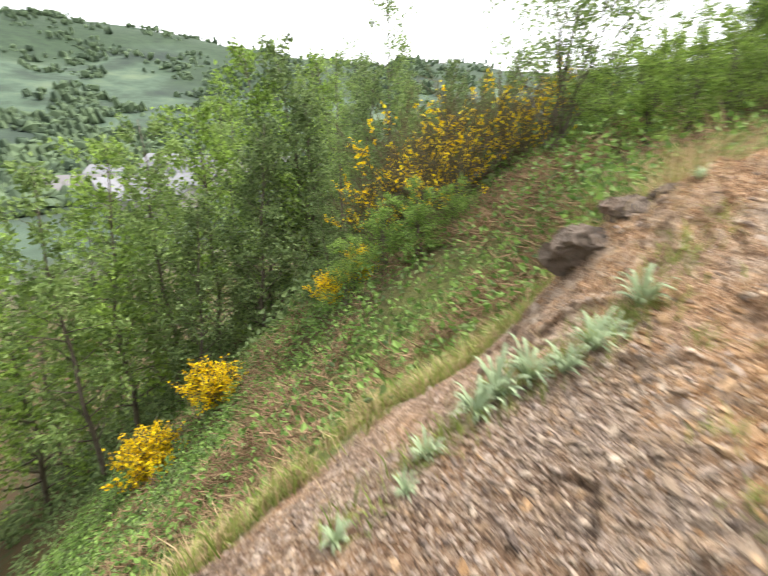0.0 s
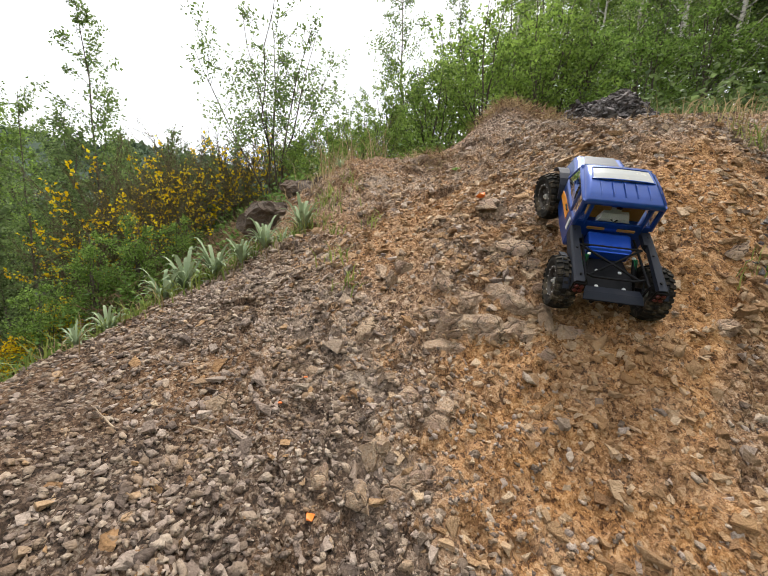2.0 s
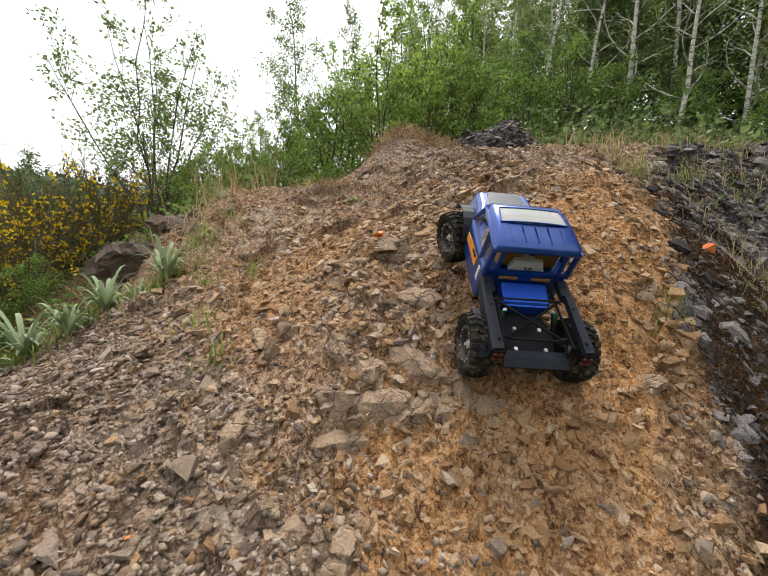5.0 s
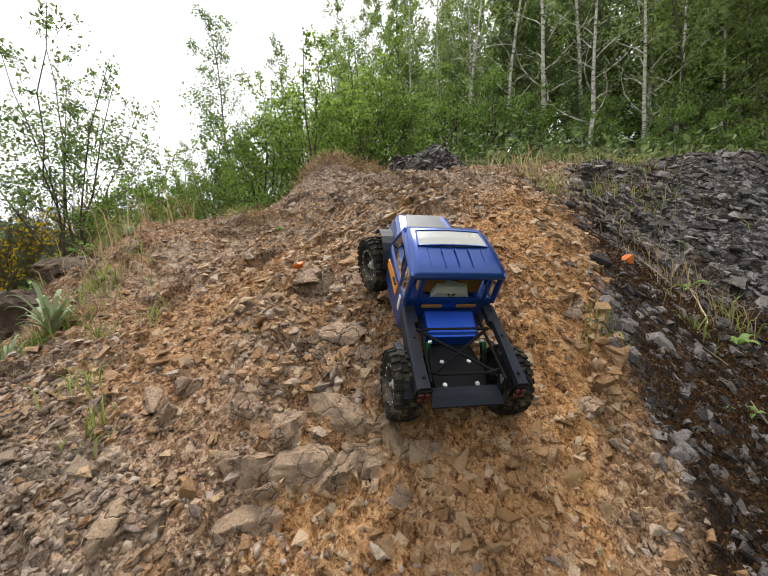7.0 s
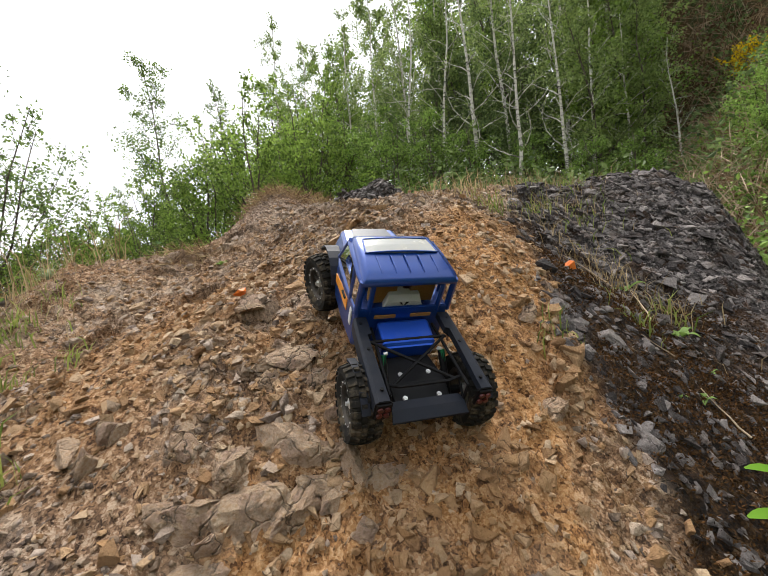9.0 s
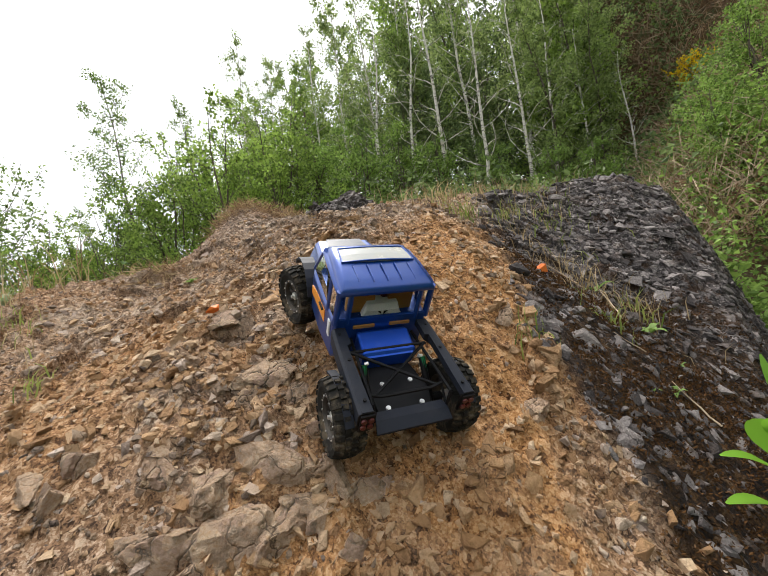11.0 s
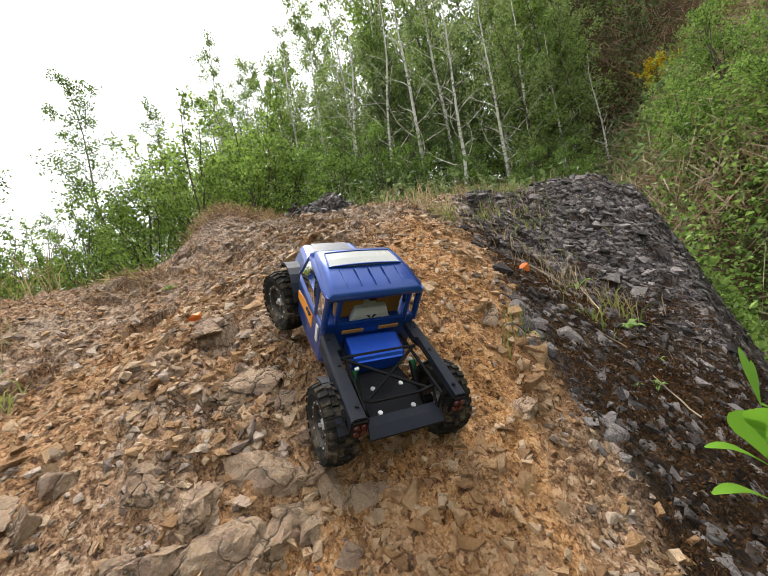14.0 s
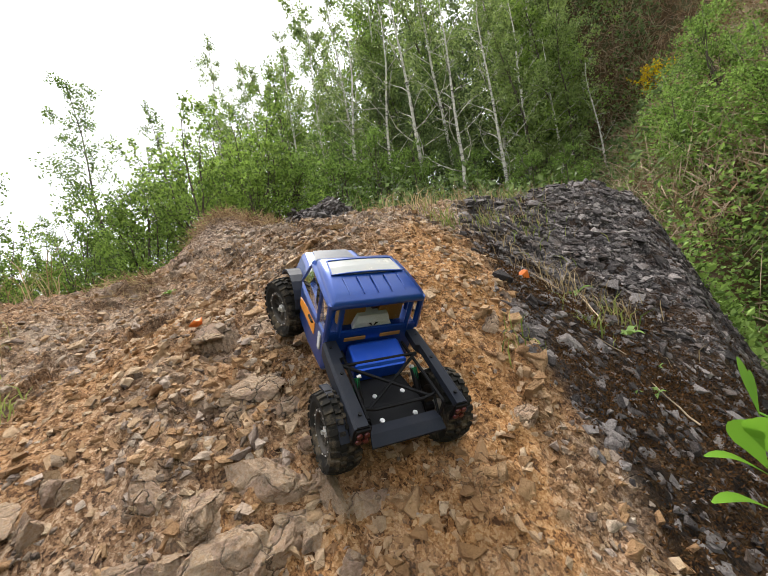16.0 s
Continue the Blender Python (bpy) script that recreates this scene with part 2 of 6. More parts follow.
LEAF_BRAMBLE = leaf_mat("bramble_leaf", (0.075, 0.145, 0.028), (0.19, 0.30, 0.07))
LEAF_SHRUB = leaf_mat("shrub_leaf", (0.08, 0.145, 0.026), (0.29, 0.43, 0.095))
LEAF_MULLEIN = leaf_mat("mullein_leaf", (0.18, 0.245, 0.125), (0.37, 0.45, 0.27), 0.75, 0.2)
LEAF_FRESH = leaf_mat("fresh_leaf", (0.10, 0.24, 0.02), (0.20, 0.42, 0.04), 0.35, 0.45)
NEEDLE = leaf_mat("conifer_needle", (0.022, 0.05, 0.022), (0.055, 0.095, 0.04), 0.6, 0.15)
LEAF_BROOM = leaf_mat("broom_leaf", (0.06, 0.062, 0.028), (0.17, 0.16, 0.075), 0.5, 0.3)
PETAL = leaf_mat("broom_petal", (0.80, 0.50, 0.006), (0.90, 0.68, 0.012), 0.5, 0.35)
BLADE = leaf_mat("grass_blade", (0.13, 0.19, 0.035), (0.30, 0.34, 0.09), 0.6, 0.4)
# distant foliage: paler, bluish base colour that carries the haze
FAR_HAZED_LEAF = leaf_mat("distant_hazed_leaf", (0.06, 0.09, 0.055), (0.11, 0.155, 0.08), 0.7, 0.2)
STRAW = leaf_mat("dry_straw", (0.24, 0.16, 0.075), (0.48, 0.37, 0.21), 0.7, 0.25)
MOSS = leaf_mat("brown_moss", (0.014, 0.008, 0.004), (0.115, 0.055, 0.018), 0.9, 0.1)
BRACKEN = leaf_mat("dead_bracken", (0.10, 0.058, 0.032), (0.34, 0.23, 0.135), 0.8, 0.15)
BARK = bark_mat("brown_bark", (0.045, 0.035, 0.026), (0.13, 0.105, 0.08))
BARK_WHITE = bark_mat("birch_bark", (0.06, 0.05, 0.042), (0.64, 0.60, 0.53), 9, True)
TWIG = bark_mat("twig_bark", (0.06, 0.04, 0.028), (0.17, 0.125, 0.085), 30)
DEADWOOD = bark_mat("dead_wood", (0.20, 0.14, 0.09), (0.42, 0.32, 0.22), 25)


# ---- small mesh tools ----
class Acc:
    """Vertices and faces gathered from numpy blocks."""

    def __init__(self):
        self.v, self.f, self.n = [], [], 0

    def add(self, verts, faces):
        verts = np.asarray(verts, float)
        self.v.append(verts)
        self.f.extend(tuple(int(i) + self.n for i in f) for f in faces)
        self.n += len(verts)
        return self

    def mesh(self, name, smooth=False):
        me = bpy.data.meshes.new(name)
        v = np.concatenate(self.v) if self.v else np.zeros((0, 3))
        me.from_pydata(v.tolist(), [], self.f)
        if smooth:
            me.polygons.foreach_set("use_smooth", [True] * len(me.polygons))
        me.update()
        return me


def part(name, shape, material, parent=None, label="", smooth=False, m=None):
    """One mesh object from an Acc, a bmesh or a mesh; a child where a parent is given."""
    if isinstance(shape, Acc):
        me = shape.mesh(name, smooth)
    elif isinstance(shape, bmesh.types.BMesh):
        me = bpy.data.meshes.new(name)
        shape.to_mesh(me)
        shape.free()
        if smooth:
            me.polygons.foreach_set("use_smooth", [True] * len(me.polygons))
    else:
        me = shape
    if material and not me.materials:
        me.materials.append(material)
    ob = new(name, me)
    ob.parent = parent
    if m is not None:
        ob.matrix_basis = m
    if label:
        tagged(ob, label)
    return ob


def empty(name, m=None):
    ob = new(name)
    ob.empty_display_size = 0.05
    if m is not None:
        ob.matrix_basis = m
    return ob


def tube(acc, pts, radii, sides=6):
    """A tapering tube along points."""
    pts = np.asarray(pts, float)
    n = len(pts)
    tang = np.gradient(pts, axis=0)
    tang /= np.linalg.norm(tang, axis=1)[:, None] + 1e-9
    ref = np.where(np.abs(tang[:, 2:3]) > 0.9, [[1.0, 0, 0]], [[0, 0, 1.0]])
    a = np.cross(tang, ref)
    a /= np.linalg.norm(a, axis=1)[:, None] + 1e-9
    b = np.cross(tang, a)
    ang = np.arange(sides) * 2 * np.pi / sides
    ring = (np.cos(ang)[None, :, None] * a[:, None] + np.sin(ang)[None, :, None] * b[:, None]) * np.asarray(radii, float)[:, None, None]
    v = (pts[:, None] + ring).reshape(-1, 3)
    f = [(i * sides + j, i * sides + (j + 1) % sides, (i + 1) * sides + (j + 1) % sides, (i + 1) * sides + j) for i in range(n - 1) for j in range(sides)]
    f += [tuple(range(sides))[::-1], tuple((n - 1) * sides + j for j in range(sides))]
    return acc.add(v, f)


def box(acc, lo, hi, chamfer=0.0):
    """A box with cut edges, between two corners."""
    lo, hi = np.array(lo, float), np.array(hi, float)
    if chamfer <= 0:
        v = [(x, y, z) for x in (lo[0], hi[0]) for y in (lo[1], hi[1]) for z in (lo[2], hi[2])]
        return acc.add(v, [(0, 1, 3, 2), (4, 6, 7, 5), (0, 4, 5, 1), (2, 3, 7, 6), (0, 2, 6, 4), (1, 5, 7, 3)])
    bm = bmesh.new()
    bmesh.ops.create_cube(bm, size=1.0)
    for q in bm.verts:
        q.co = Vector([(l + h) / 2 + c * (h - l) for l, h, c in zip(lo, hi, q.co)])
    bmesh.ops.bevel(bm, geom=bm.edges[:], offset=min(chamfer, 0.45 * float((hi - lo).min())), segments=2, affect="EDGES")
    bm.verts.index_update()
    acc.add([q.co[:] for q in bm.verts], [[q.index for q in f.verts] for f in bm.faces])
    bm.free()
    return acc


def leaves(acc, at, along, length, width, rng, fold=0.25):
    """Folded lance-shaped leaves: four corners each."""
    at, along = np.asarray(at, float), np.asarray(along, float)
    n = len(at)
    along = along / (np.linalg.norm(along, axis=1)[:, None] + 1e-9)
    side = np.cross(along, rng.normal(size=(n, 3)))
    side /= np.linalg.norm(side, axis=1)[:, None] + 1e-9
    up = np.cross(side, along)
    L = (length * rng.uniform(0.6, 1.3, n))[:, None]
    w = (width * rng.uniform(0.7, 1.2, n))[:, None]
    mid = at + along * L * 0.5
    v = np.stack([at, mid + side * w * 0.5 + up * w * fold, at + along * L, mid - side * w * 0.5 + up * w * fold], 1).reshape(-1, 3)
    i = np.arange(n) * 4
    return acc.add(v, np.concatenate([np.stack([i, i + 1, i + 2], 1), np.stack([i, i + 2, i + 3], 1)]).tolist())


# ---- the lie of the land ----
def smooth(a, b, v):
    t = np.clip((v - a) / (b - a), 0, 1)
    return t * t * (3 - 2 * t)


def hash01(i, j, seed):
    n = (np.asarray(i, np.int64) * 374761393 + np.asarray(j, np.int64) * 668265263 + seed * 974634533) & 0xFFFFFFFF
    n = ((n ^ (n >> 13)) * 1274126177) & 0xFFFFFFFF
    return ((n ^ (n >> 16)) & 0xFFFFFF) / float(0xFFFFFF)


def vnoise(x, y, scale, seed):
    u, v = x * scale, y * scale
    i, j = np.floor(u).astype(np.int64), np.floor(v).astype(np.int64)
    a, b = u - i, v - j
    a, b = a * a * (3 - 2 * a), b * b * (3 - 2 * b)
    return (hash01(i, j, seed) * (1 - a) + hash01(i + 1, j, seed) * a) * (1 - b) + (hash01(i, j + 1, seed) * (1 - a) + hash01(i + 1, j + 1, seed) * a) * b - 0.5


def fbm(x, y, scale, seed, octaves=4):
    return sum(vnoise(x, y, scale * 2.03**o, seed + o) * 0.55**o for o in range(octaves))


def facets(x, y, size, seed, tilt=0.5):
    """Broken rock: each cell is a tilted facet at a height of its own. Heights in cell sizes, and the cell's random number."""
    u, v = x / size, y / size
    i, j = np.floor(u).astype(np.int64), np.floor(v).astype(np.int64)
    best = np.full(u.shape, 9.0)
    out, rnd = np.zeros(u.shape), np.zeros(u.shape)
    for di in (-1, 0, 1):
        for dj in (-1, 0, 1):
            ci, cj = i + di, j + dj
            dx, dy = u - ci - hash01(ci, cj, seed), v - cj - hash01(ci, cj, seed + 1)
            d = dx * dx + dy * dy
            near = d < best
            h = (hash01(ci, cj, seed + 2) - 0.5) * 0.5 + tilt * ((hash01(ci, cj, seed + 3) - 0.5) * dx + (hash01(ci, cj, seed + 4) - 0.5) * dy) * 2
            best, out, rnd = np.where(near, d, best), np.where(near, h, out), np.where(near, hash01(ci, cj, seed + 5), rnd)
    return out, rnd


def hillsides(x, y):
    """The wide slopes: valley to the west, gully and hillside to the south-east, far hills."""
    xr = 30 * np.tanh(np.where(x > 0, x, 0) / 30)
    xn = np.where(x < 0, -x, 0)
    left = 0.05 + 1.365 * np.tanh(xr / 3.0) + 0.12 * xr
    left = left - 10.8 * np.tanh(xn / 12) - 0.03 * np.minimum(xn, 200) - 0.22 * np.exp(-(((y - 3.0) / 1.2) ** 2)) * smooth(1.5, -0.5, x)
    hy = np.clip(-y - 1.0, 0, 40)
    right = 0.3 + 0.15 * xr + 0.15 * 9 * np.tanh(xr / 9) * 16 * np.tanh(hy / 16)
    right = right - 0.9 * np.exp(-(((x - 2.4) / 2.0) ** 2) - ((y + 1.5) / 1.0) ** 2)
    right = right + 8.0 * smooth(9.0, 15.5, x) * smooth(0.8, -2.6, y)
    right = right - 6 * np.tanh(xn / 12) - 0.03 * np.minimum(xn, 200)
    w = smooth(-0.6, 1.6, y)
    d = np.hypot(x, y)
    far = smooth(260, 1150, d) * (265 - 0.13 * np.clip(x + 600, 0, 900) + 70 * fbm(x, y, 0.0016, 40, 4)) + smooth(60, 200, d) * 6 * fbm(x, y, 0.01, 50, 3)
    return left * w + right * (1 - w) + far


# heights of the spur over the wide slopes, one row for each step in x, on a coarse lattice
SPUR = np.array([
    [0.031, 0.109, 0.131, 0.124, 0.272, 0.266, 0.106, 0.028, 0.095],
    [0.005, 0.005, -0.027, 0.011, 0.005, -0.055, 0.101, 0.110, 0.095],
    [0.008, -0.020, -0.080, 0.017, 0.102, 0.082, 0.146, -0.014, -0.113],
    [0.018, 0.034, 0.027, -0.020, 0.006, -0.039, 0.107, 0.149, 0.082],
    [-0.099, -0.078, 0.084, -0.201, 0.246, 0.118, -0.107, 0.177, 0.061],
    [-0.082, -0.129, 0.193, 0.101, -0.000, -0.024, -0.044, 0.219, 0.036],
    [0.147, 0.084, -0.105, 0.202, 0.103, 0.096, 0.050, -0.037, -0.028],
    [0.073, 0.154, -0.065, 0.006, 0.074, 0.072, 0.158, 0.156, 0.006],
    [-0.002, 0.135, 0.170, 0.153, 0.123, -0.049, 0.030, 0.094, -0.101],
    [0.131, 0.117, 0.050, 0.014, 0.060, -0.008, -0.041, -0.072, -0.127],
    [0.287, 0.263, 0.149, 0.047, 0.016, -0.011, -0.024, -0.029, -0.029],
])
SPUR_X, SPUR_Y, SPUR_R = np.linspace(-0.5, 3.1, 11), np.linspace(-0.9, 1.7, 9), 0.33


def spur(x, y):
    near = (np.abs(x - 1.3) < 3.6) & (np.abs(y - 0.4) < 3.1)
    out = np.zeros(x.shape)
    gx = np.exp(-((x[near][:, None] - SPUR_X) ** 2) / (2 * SPUR_R**2))
    gy = np.exp(-((y[near][:, None] - SPUR_Y) ** 2) / (2 * SPUR_R**2))
    out[near] = np.einsum("ni,ij,nj->n", gx, SPUR, gy)
    return out


def crest_line(x):
    """Where the gravel tips over towards the north-west bank."""
    return np.interp(x, [-2.0, -0.6, -0.3, 0.0, 0.2, 0.45, 0.66, 0.9, 1.1, 1.3], [-0.7, 0.02, 0.28, 0.55, 0.76, 0.86, 0.95, 1.2, 1.42, 1.7])


def shale_brink(x):
    """Where the black shale breaks off into the gully."""
    return np.interp(x, [1.0, 1.6, 1.76, 2.09, 2.5, 2.8, 3.4], [-0.46, -0.50, -0.54, -0.59, -0.64, -0.65, -0.64])


def bump(x, y, cx, cy, r):
    return np.exp(-((x - cx) ** 2 + (y - cy) ** 2) / (r * r))


def features(x, y):
    """Falls and rises over the spur: the bank's drop, the gully's edge, knolls and hollows of the crest."""
    over = np.clip(y - crest_line(x), 0, None)
    z = -0.22 * np.tanh(over / 0.5) * smooth(1.3, 0.8, x) * smooth(3.2, 1.2, over) * smooth(-2.5, -1.2, x)
    past = np.clip(shale_brink(x) - y, 0, None)
    z = z - np.minimum(1.9 * past, 0.9) * smooth(1.0, 1.5, x) * smooth(4.2, 3.2, x) * smooth(2.4, 1.0, past)
    z = z + 0.09 * bump(x, y, 2.0, 1.31, 0.17) - 0.06 * bump(x, y, 2.02, 0.93, 0.2)
    z = z - 0.055 * bump(x, y, 1.95, 0.78, 0.24) - 0.075 * bump(x, y, 1.77, 0.54, 0.18) + 0.12 * bump(x, y, 0.80, 1.52, 0.17) + 0.08 * bump(x, y, 2.95, -0.28, 0.32) - 0.10 * bump(x, y, 3.45, 1.5, 0.9)
    return z


def turf_edge(x):
    return np.interp(x, [-3, -0.95, -0.54, -0.33, -0.13, 0.1, 0.4, 0.65, 1.0, 1.4, 1.8, 2.3, 3.2], [-0.6, 0.1, 0.5, 0.8, 1.05, 1.25, 1.46, 1.58, 1.6, 1.66, 1.66, 1.5, 0.9])


def shale_edge(x):
    return np.interp(x, [-1, 0.7, 0.95, 1.1, 1.3, 1.5, 1.7, 2.0, 2.4, 4], [-0.75, -0.36, -0.23, -0.17, -0.10, -0.03, 0.06, 0.12, 0.1, 0.0])


def kinds(x, y):
    """What lies at a place: shares of ochre soil, black shale, turf, litter, far meadow and far wood."""
    wob = 0.10 * fbm(x, y, 5.0, 11, 3)
    turf = smooth(0.0, 0.22, y - turf_edge(x) + 1.2 * wob)
    shale = smooth(0.03, -0.08, y - shale_edge(x) + 0.9 * wob) * smooth(-0.1, 0.4, x)
    t = np.clip((x - 0.7) / 0.85, 0, 1)
    line = np.hypot(x - (0.7 + 0.85 * t), y - (-0.02 + 0.14 * t))
    ochre = 0.8 * smooth(0.30, 0.04, line + 2.2 * wob) + 0.35 * smooth(0.3, 0.0, np.abs(y - 0.62 - 0.25 * (x - 0.8)) + wob) * smooth(0.5, 0.8, x) * smooth(1.5, 1.2, x)
    ochre = np.clip(1.15 * ochre + 0.12 + 0.36 * smooth(0.45, 0.75, x), 0, 1) * (1 - 0.5 * smooth(1.45, 1.8, x))
    pile = smooth(0.6, 0.47, np.hypot((x - 3.48) / 1.1, y - 1.58))
    d = np.hypot(x - 0.8, y - 0.3)
    litter = np.clip(smooth(2.6, 4.2, d) + smooth(2.35, 2.9, x) * smooth(-0.2, 0.3, y) + smooth(-0.75, -1.1, y + 0.1 * x), 0, 1) * (1 - pile)
    turf = turf * (1 - smooth(2.8, 4.5, d)) * (1 - pile)
    far = smooth(30, 70, d)
    wood = smooth(0.50, 0.58, smooth(420, 1050, d) + 0.5 * fbm(x, y, 0.005, 70, 4)) * far
    return ochre, np.maximum(shale * (1 - litter), pile), turf, litter, far, wood, pile


def mossy(x, y):
    """Dark brown moss between the ochre soil and the shale."""
    return smooth(0.03, -0.05, y - shale_edge(x) + 0.05 * fbm(x, y, 7.0, 15, 3)) * smooth(1.95, 1.5, x + 0.5 * (y + 0.27) + 0.3 * fbm(x, y, 4.0, 16, 3)) * smooth(0.3, 0.6, x)


def rockiness(x, y, shale):
    return smooth(-0.12, 0.25, fbm(x, y, 2.6, 61, 3) + 0.55 * smooth(0.32, 0.02, np.hypot(x - 0.95, (y - 0.33) * 0.8)) + 0.5 * shale + 0.25 - 0.5 * smooth(0.45, 0.2, x))


def land(x, y, detail=True):
    """Height of the ground, and the random number of the stone facet there."""
    x, y = np.asarray(x, float), np.asarray(y, float)
    z = hillsides(x, y) + spur(x, y) + features(x, y)
    rnd = np.zeros(x.shape)
    if not detail:
        return z, rnd
    ochre, shale, turf, litter, far, wood, pile = kinds(x, y)
    z = z + 0.40 * smooth(0.56, 0.16, np.hypot((x - 3.48) / 1.1, y - 1.58))
    # crumbling lip along the north-west crest
    lip = np.exp(-(((y - turf_edge(x) + 0.10) / 0.08) ** 2)) * smooth(0.85, 1.1, x) * smooth(2.5, 2.2, x)
    z = z + lip * (0.03 + 0.06 * fbm(x, y, 6, 31, 3))
    near = np.hypot(x - 1.1, y - 0.2) < 4.5
    xn, yn = x[near], y[near]
    warp = 0.03 * fbm(xn, yn, 9, 21, 3)
    stony = (1 - 0.8 * turf[near]) * (1 - 0.6 * litter[near]) * (1 - smooth(3.2, 4.5, np.hypot(xn - 1.1, yn - 0.2)))
    stony = stony * (1 - 0.6 * smooth(0.65, 0.3, xn) * smooth(0.95, 0.6, yn))
    big, r1 = facets(xn + warp, yn - warp, 0.17, 1, 0.55)
    midf, r2 = facets(xn + yn * 0.3 + warp, yn + warp, 0.062, 2, 0.6)
    small, r3 = facets(xn - warp, yn + 0.6 * warp, 0.026, 3, 0.6)
    rocky = rockiness(xn, yn, shale[near]) * (1 - 0.8 * mossy(xn, yn))
    z[near] += stony * (0.10 * big * rocky * (0.85 + 0.2 * shale[near]) * (1 - 0.5 * ochre[near]) + midf * (0.008 + 0.034 * rocky) * (1 - 0.7 * ochre[near]) + small * (0.004 + 0.005 * rocky))
    z[near] += 0.05 * fbm(xn, yn, 3.1, 81, 4) * (1 - 0.3 * stony) * 0.6 + 0.010 * fbm(xn, yn, 45, 85, 3) + 0.030 * ochre[near] * np.abs(fbm(xn, yn, 17, 88, 4))
    rnd[near] = np.where(rocky > 0.5, 0.5 * r1 + 0.5 * r2, 0.6 * r2 + 0.4 * r3)
    mids = (np.hypot(x, y) > 2.5) & (np.hypot(x, y) < 80)
    z[mids] += 0.22 * fbm(x[mids], y[mids], 0.8, 91, 4) * smooth(2.5, 5, np.hypot(x[mids], y[mids]))
    return z, rnd


def height(x, y):
    return float(land(np.array([x]), np.array([y]))[0][0])


def spread(lo, hi, step, grow, reach):
    """Grid lines: even between lo and hi, then ever wider."""
    inner = list(np.arange(lo, hi, step))
    out, s, p = [], step, inner[-1]
    while p < reach:
        s *= grow
        p += s
        out.append(p)
    left = [lo - (q - inner[-1]) for q in out][::-1]
    return np.array(left + inner + out)


gx, gy = spread(-0.2, 2.35, 0.0082, 1.095, 2600), spread(-0.62, 1.65, 0.0082, 1.095, 2600)
X, Y = np.meshgrid(gx, gy, indexing="ij")
X, Y = X.ravel(), Y.ravel()
Z, RND = land(X, Y)
nx, ny = len(gx), len(gy)
me = bpy.data.meshes.new("ground")
idx = np.arange(nx * ny).reshape(nx, ny)
quads = np.stack([idx[:-1, :-1], idx[1:, :-1], idx[1:, 1:], idx[:-1, 1:]], -1).reshape(-1, 4)
me.vertices.add(nx * ny)
me.vertices.foreach_set("co", np.stack([X, Y, Z], 1).ravel())
me.loops.add(len(quads) * 4)
me.loops.foreach_set("vertex_index", quads.ravel())
me.polygons.add(len(quads))
me.polygons.foreach_set("loop_start", np.arange(len(quads)) * 4)
me.update(calc_edges=True)
me.validate()
KIND = kinds(X, Y)
for label, values in zip(("ochre", "shale", "turf", "litter", "far", "wood"), KIND):
    me.attributes.new(label, "FLOAT", "POINT").data.foreach_set("value", values.astype(np.float32))
near = smooth(4.2, 3.0, np.hypot(X - 1.1, Y - 0.2))
for label, values in (("moss", mossy(X, Y) * (1 - KIND[3])), ("dark_brown", near * smooth(0.75, 0.35, X + 0.5 * fbm(X, Y, 2.4, 18, 3)) * smooth(0.95, 0.6, Y)), ("rock", near * rockiness(X, Y, KIND[1]) * smooth(0.3, 0.6, X) * (1 - 0.8 * KIND[0]))):
    me.attributes.new(label, "FLOAT", "POINT").data.foreach_set("value", values.astype(np.float32))
me.attributes.new("cell", "FLOAT", "POINT").data.foreach_set("value", RND.astype(np.float32))
me.polygons.foreach_set("use_smooth", np.hypot(X[quads[:, 0]] - 1.1, Y[quads[:, 0]] - 0.2) > 3.0)
me.materials.append(GROUND)
ground = tagged(new("ground", me), "steep slope of broken brown and ochre rock and gravel", "ground", kind="structure")


# ---- the model truck ----
def paint(name, base, rough, metal=0.0, dust=(0.30, 0.24, 0.17), amount=0.5, spec=0.5, scale=18, coat=0.0):
    k = Mat(name, rough, metal, spec)
    k.b.inputs["Coat Weight"].default_value, k.b.inputs["Coat Roughness"].default_value, k.b.inputs["Coat IOR"].default_value = coat, 0.16, 1.5
    n = k.noise(scale, 6, 0.7)
    f = k.ramp(n, [(0.48, (0, 0, 0)), (0.72, (amount, amount, amount))])
    k.color(k.mix(f, base, dust))
    k.rough(k.calc("ADD", k.calc("MULTIPLY", n, 0.35), rough - 0.12))
    k.bump(k.noise(160, 3), 0.08, 0.001)
    return k.m


BLUE = paint("blue_paint", (0.004, 0.048, 0.27), 0.30, 0.45, (0.05, 0.11, 0.26), 0.22, coat=0.7)
BLUE_BOX = paint("blue_metal", (0.010, 0.070, 0.44), 0.34, 0.6, (0.08, 0.14, 0.34), 0.3)
GREY_BLUE = paint("slate_plastic", (0.011, 0.014, 0.023), 0.55, 0, (0.07, 0.065, 0.06), 0.25, 0.25)
HOODTOP = paint("hood_decal", (0.055, 0.065, 0.08), 0.35, 0, (0.18, 0.17, 0.17), 0.4)
BLACK = paint("black_plastic", (0.004, 0.004, 0.005), 0.5, 0, (0.05, 0.043, 0.035), 0.12, 0.22)
RUBBER = paint("dusty_rubber", (0.016, 0.015, 0.013), 0.88, 0, (0.19, 0.15, 0.10), 0.8, 0.15, 34)
RIM = paint("dusty_rim", (0.05, 0.046, 0.042), 0.55, 0.3, (0.22, 0.18, 0.13), 0.6)
